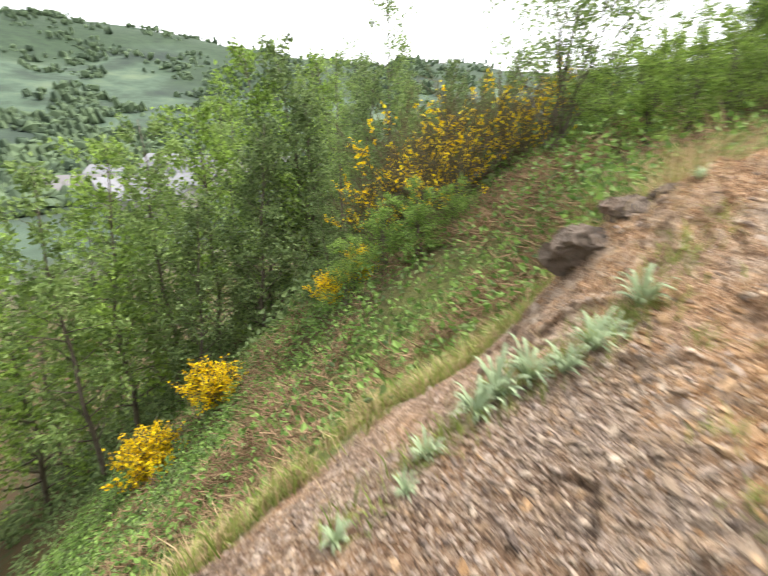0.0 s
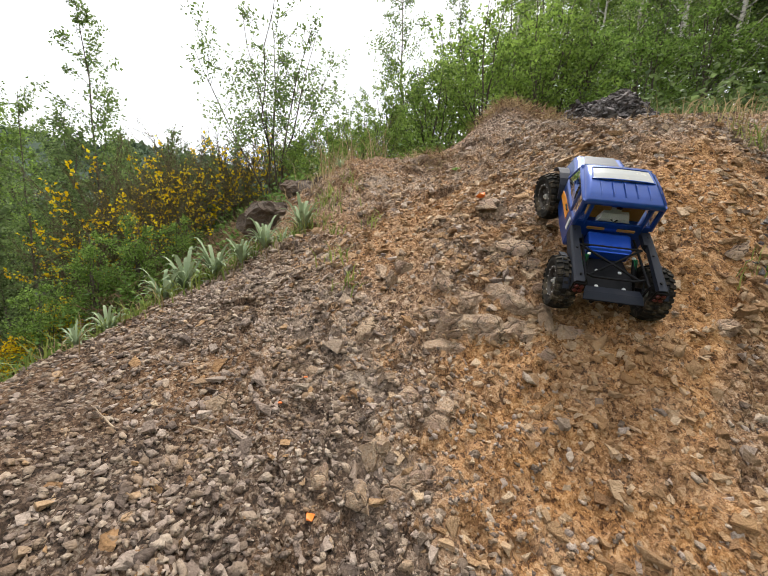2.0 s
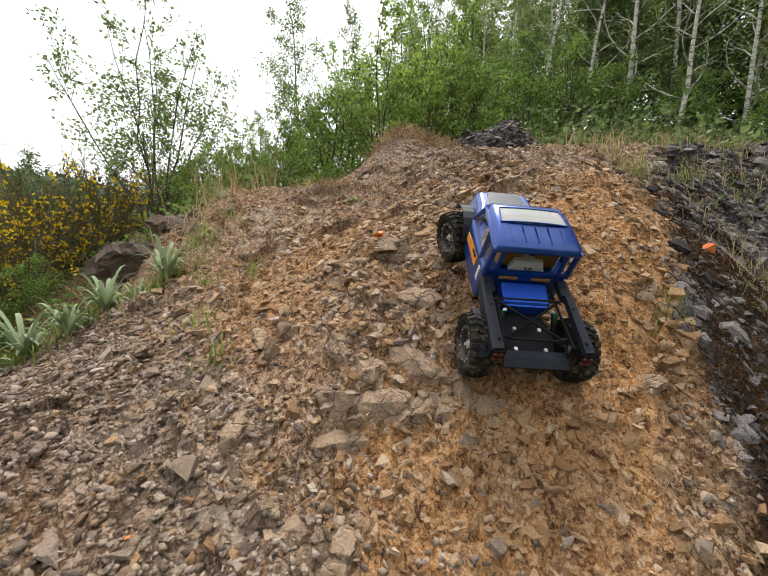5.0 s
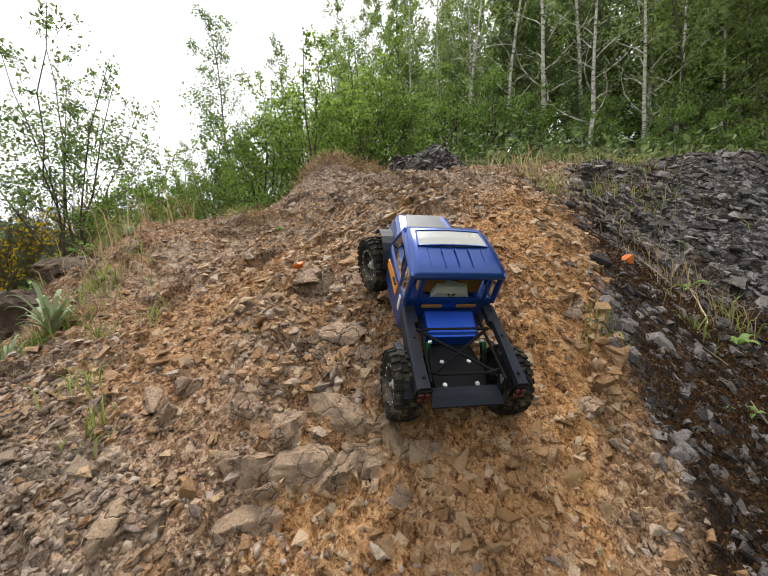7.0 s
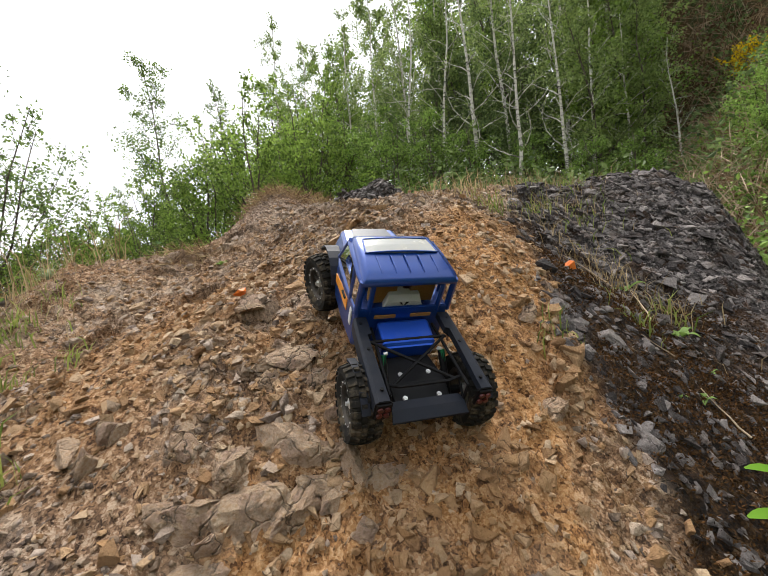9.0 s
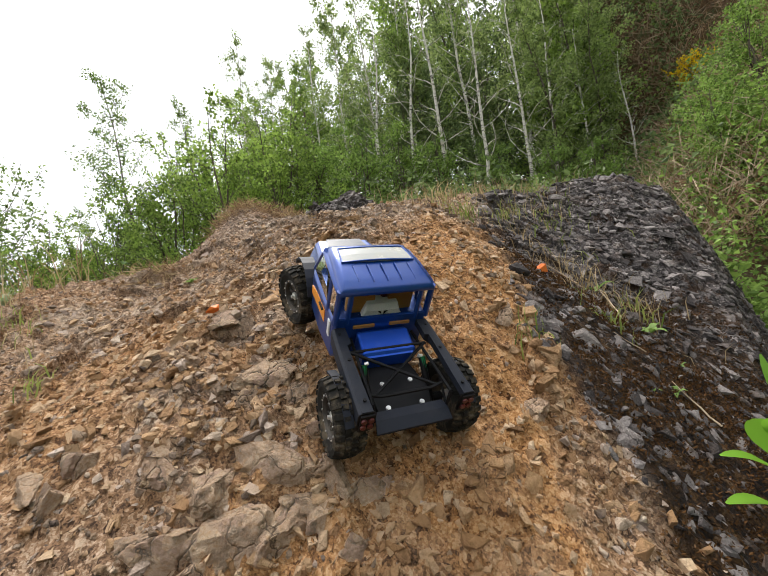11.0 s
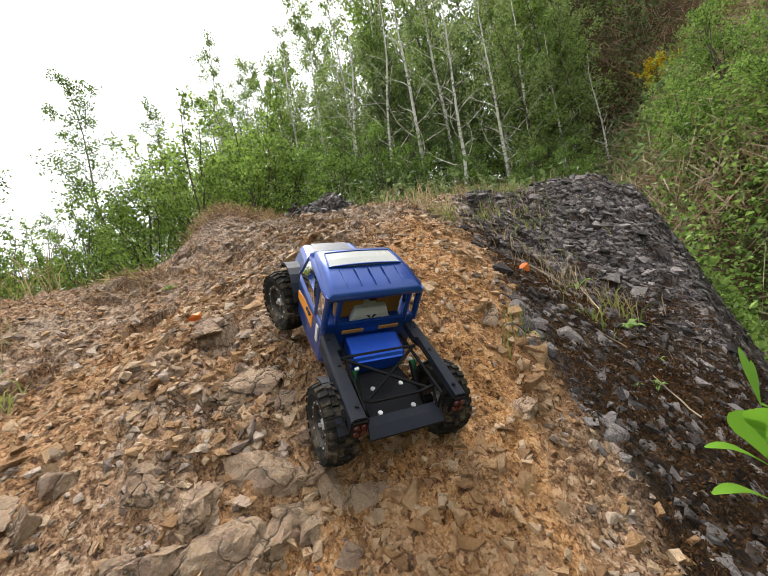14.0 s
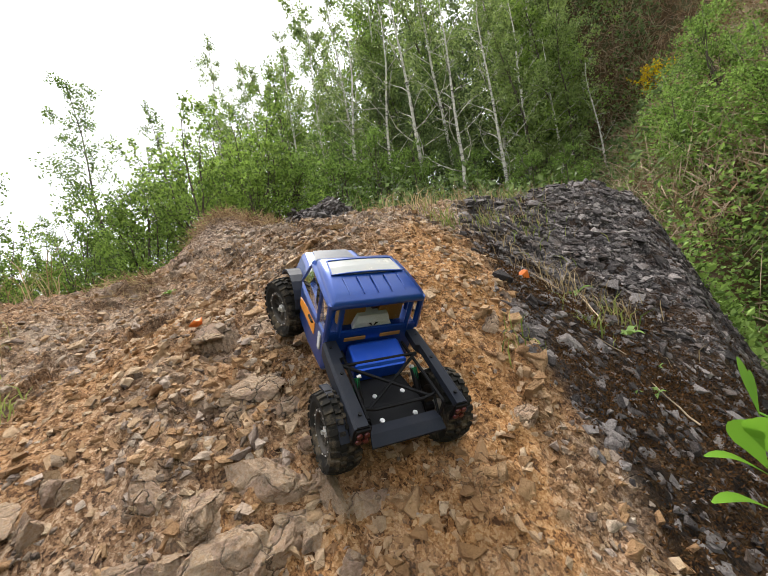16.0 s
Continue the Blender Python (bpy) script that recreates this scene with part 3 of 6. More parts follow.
SCREW = paint("bright_screw", (0.75, 0.75, 0.73), 0.3, 0.6, (0.5, 0.48, 0.44), 0.2)
ORANGE = paint("orange_decal", (0.75, 0.27, 0.015), 0.45, 0, (0.4, 0.25, 0.1), 0.4)
TAN = paint("tan_seat", (0.30, 0.15, 0.035), 0.7, 0, (0.2, 0.14, 0.07), 0.4)
WHITE = paint("white_panel", (0.62, 0.62, 0.62), 0.45, 0, (0.4, 0.38, 0.33), 0.3)
# roof window: its pale reflection is put into the base colour, under yellowish dust
SKYLIGHT = paint("pale_skylight", (0.36, 0.37, 0.35), 0.2, 0, (0.48, 0.42, 0.28), 0.7, 0.5, 9)
LAMP = paint("red_lens", (0.075, 0.005, 0.004), 0.25, 0, (0.1, 0.03, 0.02), 0.4)
GREEN = paint("green_anodised", (0.01, 0.16, 0.06), 0.3, 0.6, (0.08, 0.1, 0.06), 0.3)
k = Mat("clear_pane", 0.06, 0, 0.5)
k.color((0.85, 0.88, 0.88))
k.b.inputs["Transmission Weight"].default_value, k.b.inputs["IOR"].default_value = 1.0, 1.05
PANE = k.m


def loft(acc, sections):
    """Skins a row of closed rings with the same number of points, and caps both ends."""
    n = len(sections[0])
    v = np.concatenate([np.asarray(s, float) for s in sections])
    f = [(i * n + j, (i + 1) * n + j, (i + 1) * n + (j + 1) % n, i * n + (j + 1) % n) for i in range(len(sections) - 1) for j in range(n)]
    f += [tuple(range(n)), tuple((len(sections) - 1) * n + j for j in range(n))[::-1]]
    return acc.add(v, f)


def ring(x, half, zb, zt, r=0.01, top=None, crown=0.0, steps=4):
    """A rounded box section across the truck at x."""
    top = half if top is None else top
    pts = []
    for cy, cz, w, a0 in ((half - r, zb + r, 1, -90), (top - r, zt - r, 1, 0), (-(top - r), zt - r, -1, 90), (-(half - r), zb + r, -1, 180)):
        for i in range(steps + 1):
            a = radians(a0 + 90 * i / steps)
            y, z = cy + r * math.cos(a), cz + r * math.sin(a)
            pts.append((x, y, z + crown * (1 - (y / half) ** 2) * (1 if z > (zb + zt) / 2 else 0)))
    return pts


def wheel_meshes():
    tyre, rim, hub = Acc(), Acc(), Acc()
    prof = [(0.034, -0.017), (0.046, -0.0225), (0.054, -0.0215), (0.0565, -0.012), (0.057, 0.0), (0.0565, 0.012), (0.054, 0.0215), (0.046, 0.0225), (0.034, 0.017)]
    n = 40
    v = [(r * math.cos(2 * math.pi * i / n), y, r * math.sin(2 * math.pi * i / n)) for i in range(n) for r, y in prof]
    m = len(prof)
    tyre.add(v, [(i * m + j, ((i + 1) % n) * m + j, ((i + 1) % n) * m + (j + 1) % m, i * m + (j + 1) % m) for i in range(n) for j in range(m)])
    lugs = 24
    blocks = []
    for i in range(lugs):
        for side in (-1, 1):
            for inner in (0, 1):
                a = 2 * math.pi * (i + (0.5 if side > 0 else 0) + 0.28 * inner) / lugs
                y0, y1 = (0.0005, 0.009) if inner else (0.0105, 0.0235)
                w = 0.0036 if inner else 0.0046
                r0, r1 = 0.054, 0.0608 if inner else 0.0602
                ys = sorted((side * y0, side * y1))
                c, s = math.cos(a), math.sin(a)
                pts = []
                for r, tw in ((r0, w * 1.1), (r1, w * 0.85)):
                    for t, y in ((-tw, ys[0]), (tw, ys[0]), (tw, ys[1]), (-tw, ys[1])):
                        drop = 0.004 * (abs(y) > 0.02) * (r == r1)
                        pts.append(((r - drop) * c - t * s, y, (r - drop) * s + t * c))
                blocks.append(Acc().add(pts, [(4, 5, 6, 7), (0, 1, 5, 4), (1, 2, 6, 5), (2, 3, 7, 6), (3, 0, 4, 7), (3, 2, 1, 0)]).mesh("tread_block"))
    rp = [(0.0345, -0.018), (0.036, -0.016), (0.036, 0.016), (0.0345, 0.0185), (0.030, 0.0185), (0.0285, 0.014), (0.0285, -0.014)]
    m = len(rp)
    v = [(r * math.cos(2 * math.pi * i / n), y, r * math.sin(2 * math.pi * i / n)) for i in range(n) for r, y in rp]
    rim.add(v, [(i * m + j, ((i + 1) % n) * m + j, ((i + 1) % n) * m + (j + 1) % m, i * m + (j + 1) % m) for i in range(n) for j in range(m)])
    for i in range(8):
        a = 2 * math.pi * i / 8
        for d in (-0.14, 0.14):
            tube(rim, [(0.007 * math.cos(a), 0.008, 0.007 * math.sin(a)), (0.030 * math.cos(a + d), 0.011, 0.030 * math.sin(a + d))], [0.0022, 0.0018], 5)
    for i in range(12):
        a = 2 * math.pi * i / 12
        tube(hub, [(0.0325 * math.cos(a), 0.0175, 0.0325 * math.sin(a)), (0.0325 * math.cos(a), 0.0200, 0.0325 * math.sin(a))], [0.0014, 0.0014], 6)
    tube(hub, [(0, -0.012, 0), (0, 0.014, 0)], [0.009, 0.008], 10)
    tube(hub, [(0, 0.013, 0), (0, 0.019, 0)], [0.004, 0.0035], 6)
    return tyre.mesh("tyre"), rim.mesh("rim"), hub.mesh("hub"), blocks


def model_truck():
    fwd, lft, upw = Vector((0.530, 0.493, 0.690)), Vector((-0.746, 0.657, 0.105)), Vector((-0.402, -0.571, 0.716))
    place = Matrix((fwd, lft, upw)).transposed().to_4x4()
    place.translation = (1.0377, 0.1642, 0.7011)
    truck = tagged(empty("model_truck", place @ Matrix.Scale(0.895, 4)), "dusty blue toy crawler truck with open black bed on rocks", "toy truck")

    cab = Acc()
    loft(cab, [ring(-0.046, 0.079, 0.082, 0.152, 0.008), ring(-0.040, 0.083, 0.074, 0.158, 0.009), ring(0.03, 0.085, 0.070, 0.158, 0.009), ring(0.095, 0.084, 0.072, 0.158, 0.009), ring(0.112, 0.080, 0.09, 0.160, 0.010)])
    cab = part("cab", cab, BLUE, truck, smooth=False)
    roof = Acc()
    loft(roof, [ring(-0.050, 0.080, 0.209, 0.217, 0.0035), ring(-0.045, 0.084, 0.206, 0.222, 0.008, 0.080, 0.002), ring(-0.030, 0.085, 0.205, 0.227, 0.012, 0.080, 0.004), ring(0.02, 0.083, 0.207, 0.230, 0.013, 0.077, 0.005), ring(0.062, 0.080, 0.208, 0.228, 0.011, 0.073, 0.004), ring(0.078, 0.077, 0.209, 0.221, 0.006, 0.070, 0.002)])
    part("roof", roof, BLUE, cab, smooth=True)
    for y in (-0.048, -0.024, 0.0, 0.024, 0.048):
        rib = Acc()
        z0 = 0.2335 - 0.005 * (y / 0.08) ** 2
        tube(rib, [(-0.038, y, z0 - 0.0068), (-0.030, y, z0 - 0.0036), (-0.004, y, z0 - 0.0008), (0.004, y, z0 - 0.0012)], [0.001, 0.0016, 0.0016, 0.0008], 6)
        part("rib", rib, BLUE, cab)
    light = Acc()
    loft(light, [[(x, y, z0 - 0.0045 * (y / 0.08) ** 2) for y in np.linspace(-h, h, 9)] + [(x, h, 0.226), (x, -h, 0.226)] for x, h, z0 in ((0.010, 0.060, 0.2348), (0.0115, 0.062, 0.2356), (0.030, 0.0605, 0.2354), (0.0505, 0.0575, 0.2338), (0.052, 0.0555, 0.2328))])
    part("skylight", light, SKYLIGHT, cab, "roof window with pale reflection in its colour, and dust")
    trim = Acc()
    edge = [(0.0095, y, 0.2352 - 0.0045 * (y / 0.08) ** 2) for y in np.linspace(-0.063, 0.063, 7)] + [(0.0525, y, 0.2336 - 0.0045 * (y / 0.08) ** 2) for y in np.linspace(0.0585, -0.0585, 7)]
    tube(trim, edge + edge[:1], [0.0017] * 15, 6)
    part("skylight_trim", trim, BLUE, cab)
    for side in (-1, 1):
        for name, pts, r in (("rear_pillar", [(-0.043, 0.0805, 0.150), (-0.044, 0.0785, 0.216)], 0.0055), ("rear_inner_pillar", [(-0.044, 0.061, 0.150), (-0.045, 0.060, 0.216)], 0.0045), ("door_pillar", [(-0.004, 0.081, 0.150), (-0.002, 0.079, 0.216)], 0.0048), ("windscreen_pillar", [(0.109, 0.078, 0.158), (0.072, 0.072, 0.218)], 0.0045)):
            a = Acc()
            tube(a, [(x, side * y, z) for x, y, z in pts], [r, r], 8)
            part(name, a, BLUE, cab)
    sill = Acc()
    box(sill, (-0.0475, -0.079, 0.150), (-0.0415, 0.079, 0.162), 0.002)
    part("rear_sill", sill, BLUE, cab)
    for lo, hi, y0, y1 in ((-0.058, 0.058, 0, 0),):
        a = Acc()
        box(a, (-0.0452, lo, 0.161), (-0.0444, hi, 0.211), 0)
        pane = part("rear_window", a, PANE, cab, "clear rear window showing the seats")
        pane.visible_shadow = False
    for side in (-1, 1):
        for name, corners in (("corner_window", [(-0.0448, 0.0635, 0.161), (-0.0448, 0.077, 0.161), (-0.0448, 0.076, 0.211), (-0.0448, 0.0635, 0.211)]), ("rear_side_window", [(-0.040, 0.0812, 0.159), (-0.008, 0.0818, 0.159), (-0.006, 0.0796, 0.211), (-0.040, 0.0796, 0.211)]), ("door_window", [(0.001, 0.0818, 0.159), (0.102, 0.0795, 0.160), (0.070, 0.0745, 0.213), (0.003, 0.0796, 0.212)])):
            a = Acc()
            c = np.array([(x, side * y, z) for x, y, z in corners])
            n = np.cross(c[1] - c[0], c[3] - c[0])
            n = n / np.linalg.norm(n) * 0.0006
            a.add(np.concatenate([c - n, c + n]), [(0, 1, 2, 3), (7, 6, 5, 4), (0, 4, 5, 1), (1, 5, 6, 2), (2, 6, 7, 3), (3, 7, 4, 0)])
            part(name, a, PANE, cab).visible_shadow = False
    a = Acc()
    c = np.array([(0.108, -0.074, 0.161), (0.108, 0.074, 0.161), (0.073, 0.068, 0.217), (0.073, -0.068, 0.217)])
    a.add(np.concatenate([c, c + (0.0012, 0, 0.0008)]), [(0, 1, 2, 3), (7, 6, 5, 4), (0, 4, 5, 1), (1, 5, 6, 2), (2, 6, 7, 3), (3, 7, 4, 0)])
    part("windscreen", a, PANE, cab).visible_shadow = False
    # interior seen through the glass
    for y in (-0.034, 0.034):
        a = Acc()
        loft(a, [ring(-0.028, 0.022, 0.150, 0.196, 0.008), ring(-0.018, 0.024, 0.148, 0.200, 0.010), ring(-0.010, 0.022, 0.148, 0.196, 0.008)])
        seat = part("seat", a, TAN, cab, "tan moulded seat back")
        seat.location = (0, y, 0)
    # white interior panel; its white also stands in for the rear glass's bright reflection
    a = Acc()
    loft(a, [[(x, y, z) for y, z in ((-h, 0.150), (h, 0.150), (0.72 * h, zt), (-0.72 * h, zt))] for x, h, zt in ((-0.040, 0.040, 0.168), (-0.034, 0.038, 0.178), (-0.020, 0.034, 0.184))])
    panel = part("interior_panel", a, WHITE, cab, "white interior panel, also the rear glass reflection, with a dark badge")
    for side in (-1, 1):
        s = Acc()
        s.add([(-0.0412, side * 0.0035, 0.1665), (-0.0412, side * 0.0085, 0.1665), (-0.0412, side * 0.0015, 0.1600), (-0.0398, side * 0.0035, 0.1665), (-0.0398, side * 0.0085, 0.1665), (-0.0398, side * 0.0015, 0.1600)], [(0, 1, 2), (5, 4, 3), (0, 3, 4, 1), (1, 4, 5, 2), (2, 5, 3, 0)])
        part("badge", s, BLACK, panel, "dark wedge-shaped badge")
    s = Acc()
    box(s, (-0.0412, -0.011, 0.1555), (-0.0398, 0.011, 0.1580), 0)
    part("badge", s, BLACK, panel)
    for y, c in ((0.028, BLACK), (-0.020, ORANGE), (-0.006, LAMP)):
        s = Acc()
        box(s, (-0.026, y - 0.006, 0.182), (-0.014, y + 0.006, 0.193), 0.002)
        part("electronics_box", s, c, cab)
    a = Acc()
    box(a, (0.025, -0.068, 0.158), (0.06, 0.068, 0.186), 0.008)
    part("dashboard", a, BLACK, cab)
    for y in (-0.032, 0.032):
        a = Acc()
        box(a, (-0.0485, y - 0.019, 0.139), (-0.0462, y + 0.019, 0.147), 0.0012)
        part("rear_reflector", a, TAN, cab, "amber brown reflector strip")
    for side in (-1, 1):
        a = Acc()
        loft(a, [[(x, side * 0.0842 - 0.0012, z0), (x, side * 0.0842 + 0.0012, z0), (x, side * 0.0842 + 0.0012, z1), (x, side * 0.0842 - 0.0012, z1)] for x, z0, z1 in ((0.004, 0.117, 0.142), (0.05, 0.116, 0.140), (0.094, 0.113, 0.130))])
        part("door_stripe", a, ORANGE, cab, "orange door panel decal")
        a = Acc()
        box(a, (-0.03, side * 0.0845 - 0.0012, 0.112), (-0.018, side * 0.0845 + 0.0012, 0.145), 0.001)
        part("door_decal", a, WHITE, cab, "white worn decal")
        a = Acc()
        tube(a, [(0.012, side * 0.087, 0.138), (0.032, side * 0.087, 0.138)], [0.0022, 0.0022], 6)
        part("door_handle", a, BLACK, cab)
    hood = Acc()
    loft(hood, [ring(0.104, 0.080, 0.098, 0.168, 0.012, 0.074, 0.003), ring(0.15, 0.075, 0.10, 0.166, 0.013, 0.065, 0.004), ring(0.200, 0.069, 0.10, 0.160, 0.013, 0.060, 0.003), ring(0.218, 0.063, 0.104, 0.150, 0.012, 0.055, 0.002)])
    hood = part("hood", hood, BLUE, truck)
    a = Acc()
    a.add([(0.111, -0.05, 0.1718), (0.111, 0.05, 0.1718), (0.201, 0.036, 0.1642), (0.201, -0.036, 0.1642), (0.111, -0.05, 0.165), (0.111, 0.05, 0.165), (0.201, 0.036, 0.157), (0.201, -0.036, 0.157)], [(0, 3, 2, 1), (4, 5, 6, 7), (0, 1, 5, 4), (1, 2, 6, 5), (2, 3, 7, 6), (3, 0, 4, 7)])
    part("hood_panel", a, HOODTOP, hood, "dark grey panel on the hood")
    a = Acc()
    box(a, (0.2205, -0.048, 0.108), (0.2255, 0.048, 0.148), 0.003)
    part("grille", a, BLACK, hood)
    for side in (-1, 1):
        a = Acc()
        tube(a, [(0.220, side * 0.040, 0.130), (0.228, side * 0.040, 0.130)], [0.010, 0.009], 16)
        part("headlight", a, WHITE, hood)
        a = Acc()
        tube(a, [(0.106, side * 0.06, 0.1715), (0.118, side * 0.06, 0.1715)], [0.0022, 0.0022], 6)
        part("hood_latch", a, BLACK, hood)
    # wheel arches
    for name, cx, colour in (("front_flare", 0.155, GREY_BLUE), ("rear_flare", -0.152, GREY_BLUE)):
        for side in (-1, 1):
            a = Acc()
            rings = []
            for i in range(9):
                t = radians(28 + 124 * i / 8) if cx > 0 else radians(38 + 104 * i / 8)
                c, s = math.cos(t), math.sin(t)
                rx, rz = (0.068, 0.064) if cx > 0 else (0.064, 0.044)
                zc = 0.072 if cx > 0 else 0.078
                inner, outer = (0.062, 0.093) if cx > 0 else (0.091, 0.104)
                rings.append([(cx + rx * c, side * inner, zc + rz * s), (cx + rx * c, side * outer, zc + rz * s), (cx + (rx + 0.004) * c, side * outer, zc + (rz + 0.004) * s), (cx + (rx + 0.004) * c, side * inner, zc + (rz + 0.004) * s)])
            loft(a, rings)
            part(name, a, colour, truck, "slate grey plastic wheel arch")
    # bed
    for side in (-1, 1):
        a = Acc()
        loft(a, [[(x, side * y0, zt - 0.012), (x, side * y1, zt - 0.030), (x, side * (y1 + 0.001), zt - 0.004), (x, side * (y1 - 0.003), zt), (x, side * y0, zt)][:: side] for x, y0, y1, zt in ((-0.208, 0.070, 0.089, 0.1405), (-0.12, 0.071, 0.088, 0.1425), (-0.085, 0.071, 0.087, 0.143), (-0.083, 0.064, 0.087, 0.143), (-0.046, 0.064, 0.085, 0.144))])
        rail = part("bed_rail", a, GREY_BLUE, truck, "slate grey bed side rail")
        for x in (-0.19, -0.115, -0.06):
            s = Acc()
            tube(s, [(x, side * 0.077, 0.1415), (x, side * 0.077, 0.1445)], [0.0028, 0.0026], 8)
            part("screw", s, BLACK, rail)
        a = Acc()
        box(a, (-0.212, side * 0.078 - 0.013, 0.103), (-0.205, side * 0.078 + 0.013, 0.139), 0.003)
        lamp = part("tail_light", a, BLACK, truck)
        for z, dy in ((0.127, 0.005), (0.127, -0.005), (0.115, 0.005), (0.115, -0.005)):
            s = Acc()
            tube(s, [(-0.211, side * 0.078 + dy, z), (-0.2145, side * 0.078 + dy, z)], [0.0046, 0.004], 12)
            part("lens", s, LAMP, lamp, "dark red lens")
        a = Acc()
        box(a, (-0.20, side * 0.030 - 0.004, 0.062), (0.19, side * 0.030 + 0.004, 0.090), 0.002)
        part("chassis_rail", a, BLACK, truck)
        a = Acc()
        tube(a, [(-0.055, side * 0.055, 0.126), (-0.19, side * 0.062, 0.126)], [0.0026, 0.0026], 8)
        tube(a, [(-0.19, side * 0.062, 0.126), (-0.196, side * 0.058, 0.098)], [0.0026, 0.0026], 8)
        tube(a, [(-0.15, side * 0.062, 0.126), (-0.19, side * 0.060, 0.100)], [0.0022, 0.0022], 8)
        part("cage_side_tube", a, BLACK, truck)
        a = Acc()
        tube(a, [(-0.165, side * 0.056, 0.068), (-0.112, side * 0.050, 0.122)], [0.0058, 0.0058], 10)
        shock = part("shock_absorber", a, BLACK, truck)
        s = Acc()
        tube(s, [(-0.128, side * 0.052, 0.1055), (-0.112, side * 0.050, 0.1225)], [0.0056, 0.0056], 12)
        part("collar", s, GREEN, shock, "green anodised collar")
        s = Acc()
        tube(s, [(-0.112, side * 0.049, 0.124), (-0.112, side * 0.043, 0.126)], [0.003, 0.003], 8)
        part("screw", s, SCREW, shock)
    a = Acc()
    loft(a, [ring(-0.100, 0.040, 0.100, 0.120, 0.004), ring(-0.094, 0.046, 0.095, 0.128, 0.005), ring(-0.056, 0.046, 0.095, 0.136, 0.005), ring(-0.050, 0.044, 0.097, 0.134, 0.004)])
    tank = part("fuel_cell", a, BLUE_BOX, truck, "bright blue metal box behind the cab")
    a = Acc()
    a.add([(-0.096, -0.041, 0.1035), (-0.096, 0.041, 0.1035), (-0.096, 0.041, 0.124), (-0.096, -0.041, 0.124), (-0.1015, -0.039, 0.1045), (-0.1015, 0.039, 0.1045), (-0.1005, 0.039, 0.123), (-0.1005, -0.039, 0.123)], [(0, 1, 2, 3), (7, 6, 5, 4), (0, 4, 5, 1), (1, 5, 6, 2), (2, 6, 7, 3), (3, 7, 4, 0)])
    part("fuel_cell_lid", a, BLUE_BOX, tank)
    for pts in ([(-0.088, -0.064, 0.1275), (-0.168, 0.050, 0.118)], [(-0.088, 0.064, 0.1275), (-0.168, -0.050, 0.118)], [(-0.088, -0.066, 0.128), (-0.088, 0.066, 0.128)], [(-0.168, -0.062, 0.122), (-0.170, -0.040, 0.116), (-0.170, 0.040, 0.116), (-0.168, 0.062, 0.122)]):
        a = Acc()
        tube(a, pts, [0.0027] * len(pts), 8)
        part("cage_tube", a, BLACK, truck)
    a = Acc()
    loft(a, [ring(-0.182, 0.045, 0.086, 0.092, 0.002), ring(-0.150, 0.048, 0.090, 0.098, 0.002), ring(-0.100, 0.036, 0.092, 0.100, 0.002)])
    plate = part("bed_plate", a, BLACK, truck)
    for x, y, z in ((-0.135, 0.024, 0.0985), (-0.135, -0.024, 0.0985), (-0.176, 0.028, 0.0935), (-0.176, -0.028, 0.0935)):
        s = Acc()
        tube(s, [(x, y, z - 0.002), (x, y, z + 0.0018)], [0.0044, 0.0038], 12)
        tube(s, [(x, y, z + 0.001), (x, y, z + 0.0021)], [0.0014, 0.0014], 6)
        part("screw", s, SCREW, plate, "bright steel screw")
    a = Acc()
    loft(a, [[(x, y, z) for y, z in ((-h, zt - 0.004), (h, zt - 0.004), (h, zt), (-h, zt))] for x, h, zt in ((-0.186, 0.054, 0.104), (-0.200, 0.058, 0.1035), (-0.216, 0.060, 0.0965))])
    part("tail_plate", a, GREY_BLUE, truck, "slate grey rear plate")
    a = Acc()
    loft(a, [ring(-0.06, 0.03, 0.055, 0.062, 0.002), ring(0.06, 0.03, 0.055, 0.062, 0.002)])
    part("skid_plate", a, BLACK, truck)
    a = Acc()
    tube(a, [(0.236, -0.055, 0.098), (0.24, 0, 0.098), (0.236, 0.055, 0.098)], [0.006] * 3, 8)
    tube(a, [(0.20, -0.03, 0.085), (0.238, -0.03, 0.097)], [0.004] * 2, 8)
    tube(a, [(0.20, 0.03, 0.085), (0.238, 0.03, 0.097)], [0.004] * 2, 8)
    part("front_bumper", a, BLACK, truck)
    tyre, rim, hub, blocks = wheel_meshes()
    for x, z in ((0.155, 0.062), (-0.155, 0.070)):
        a = Acc()
        tube(a, [(x, -0.078, z), (x, -0.03, z), (x, 0.078, z)], [0.0075, 0.009, 0.0075], 10)
        tube(a, [(x - 0.018, 0.012, z), (x, 0.012, z), (x + 0.018, 0.012, z)], [0.010, 0.0185, 0.010], 12)
        part("axle", a, BLACK, truck)
        for side in (-1, 1):
            turn = Matrix.Rotation(radians(14), 4, "Z") if x > 0 else Matrix.Identity(4)
            m = Matrix.Translation((x, side * 0.094, z)) @ turn @ (Matrix.Rotation(math.pi, 4, "Z") if side < 0 else Matrix.Identity(4))
            t = part("tyre", tyre, RUBBER, truck, "dusty black treaded rubber tyre", m=m)
            r = part("rim", rim, RIM, t, "dusty grey beadlock rim")
            part("hub", hub, SCREW, t)
            for block_mesh in blocks:
                part("tread_block", block_mesh, RUBBER, t)
    a = Acc()
    for side in (-1, 1):
        tube(a, [(-0.15, side * 0.03, 0.06), (-0.02, side * 0.022, 0.062)], [0.003, 0.003], 6)
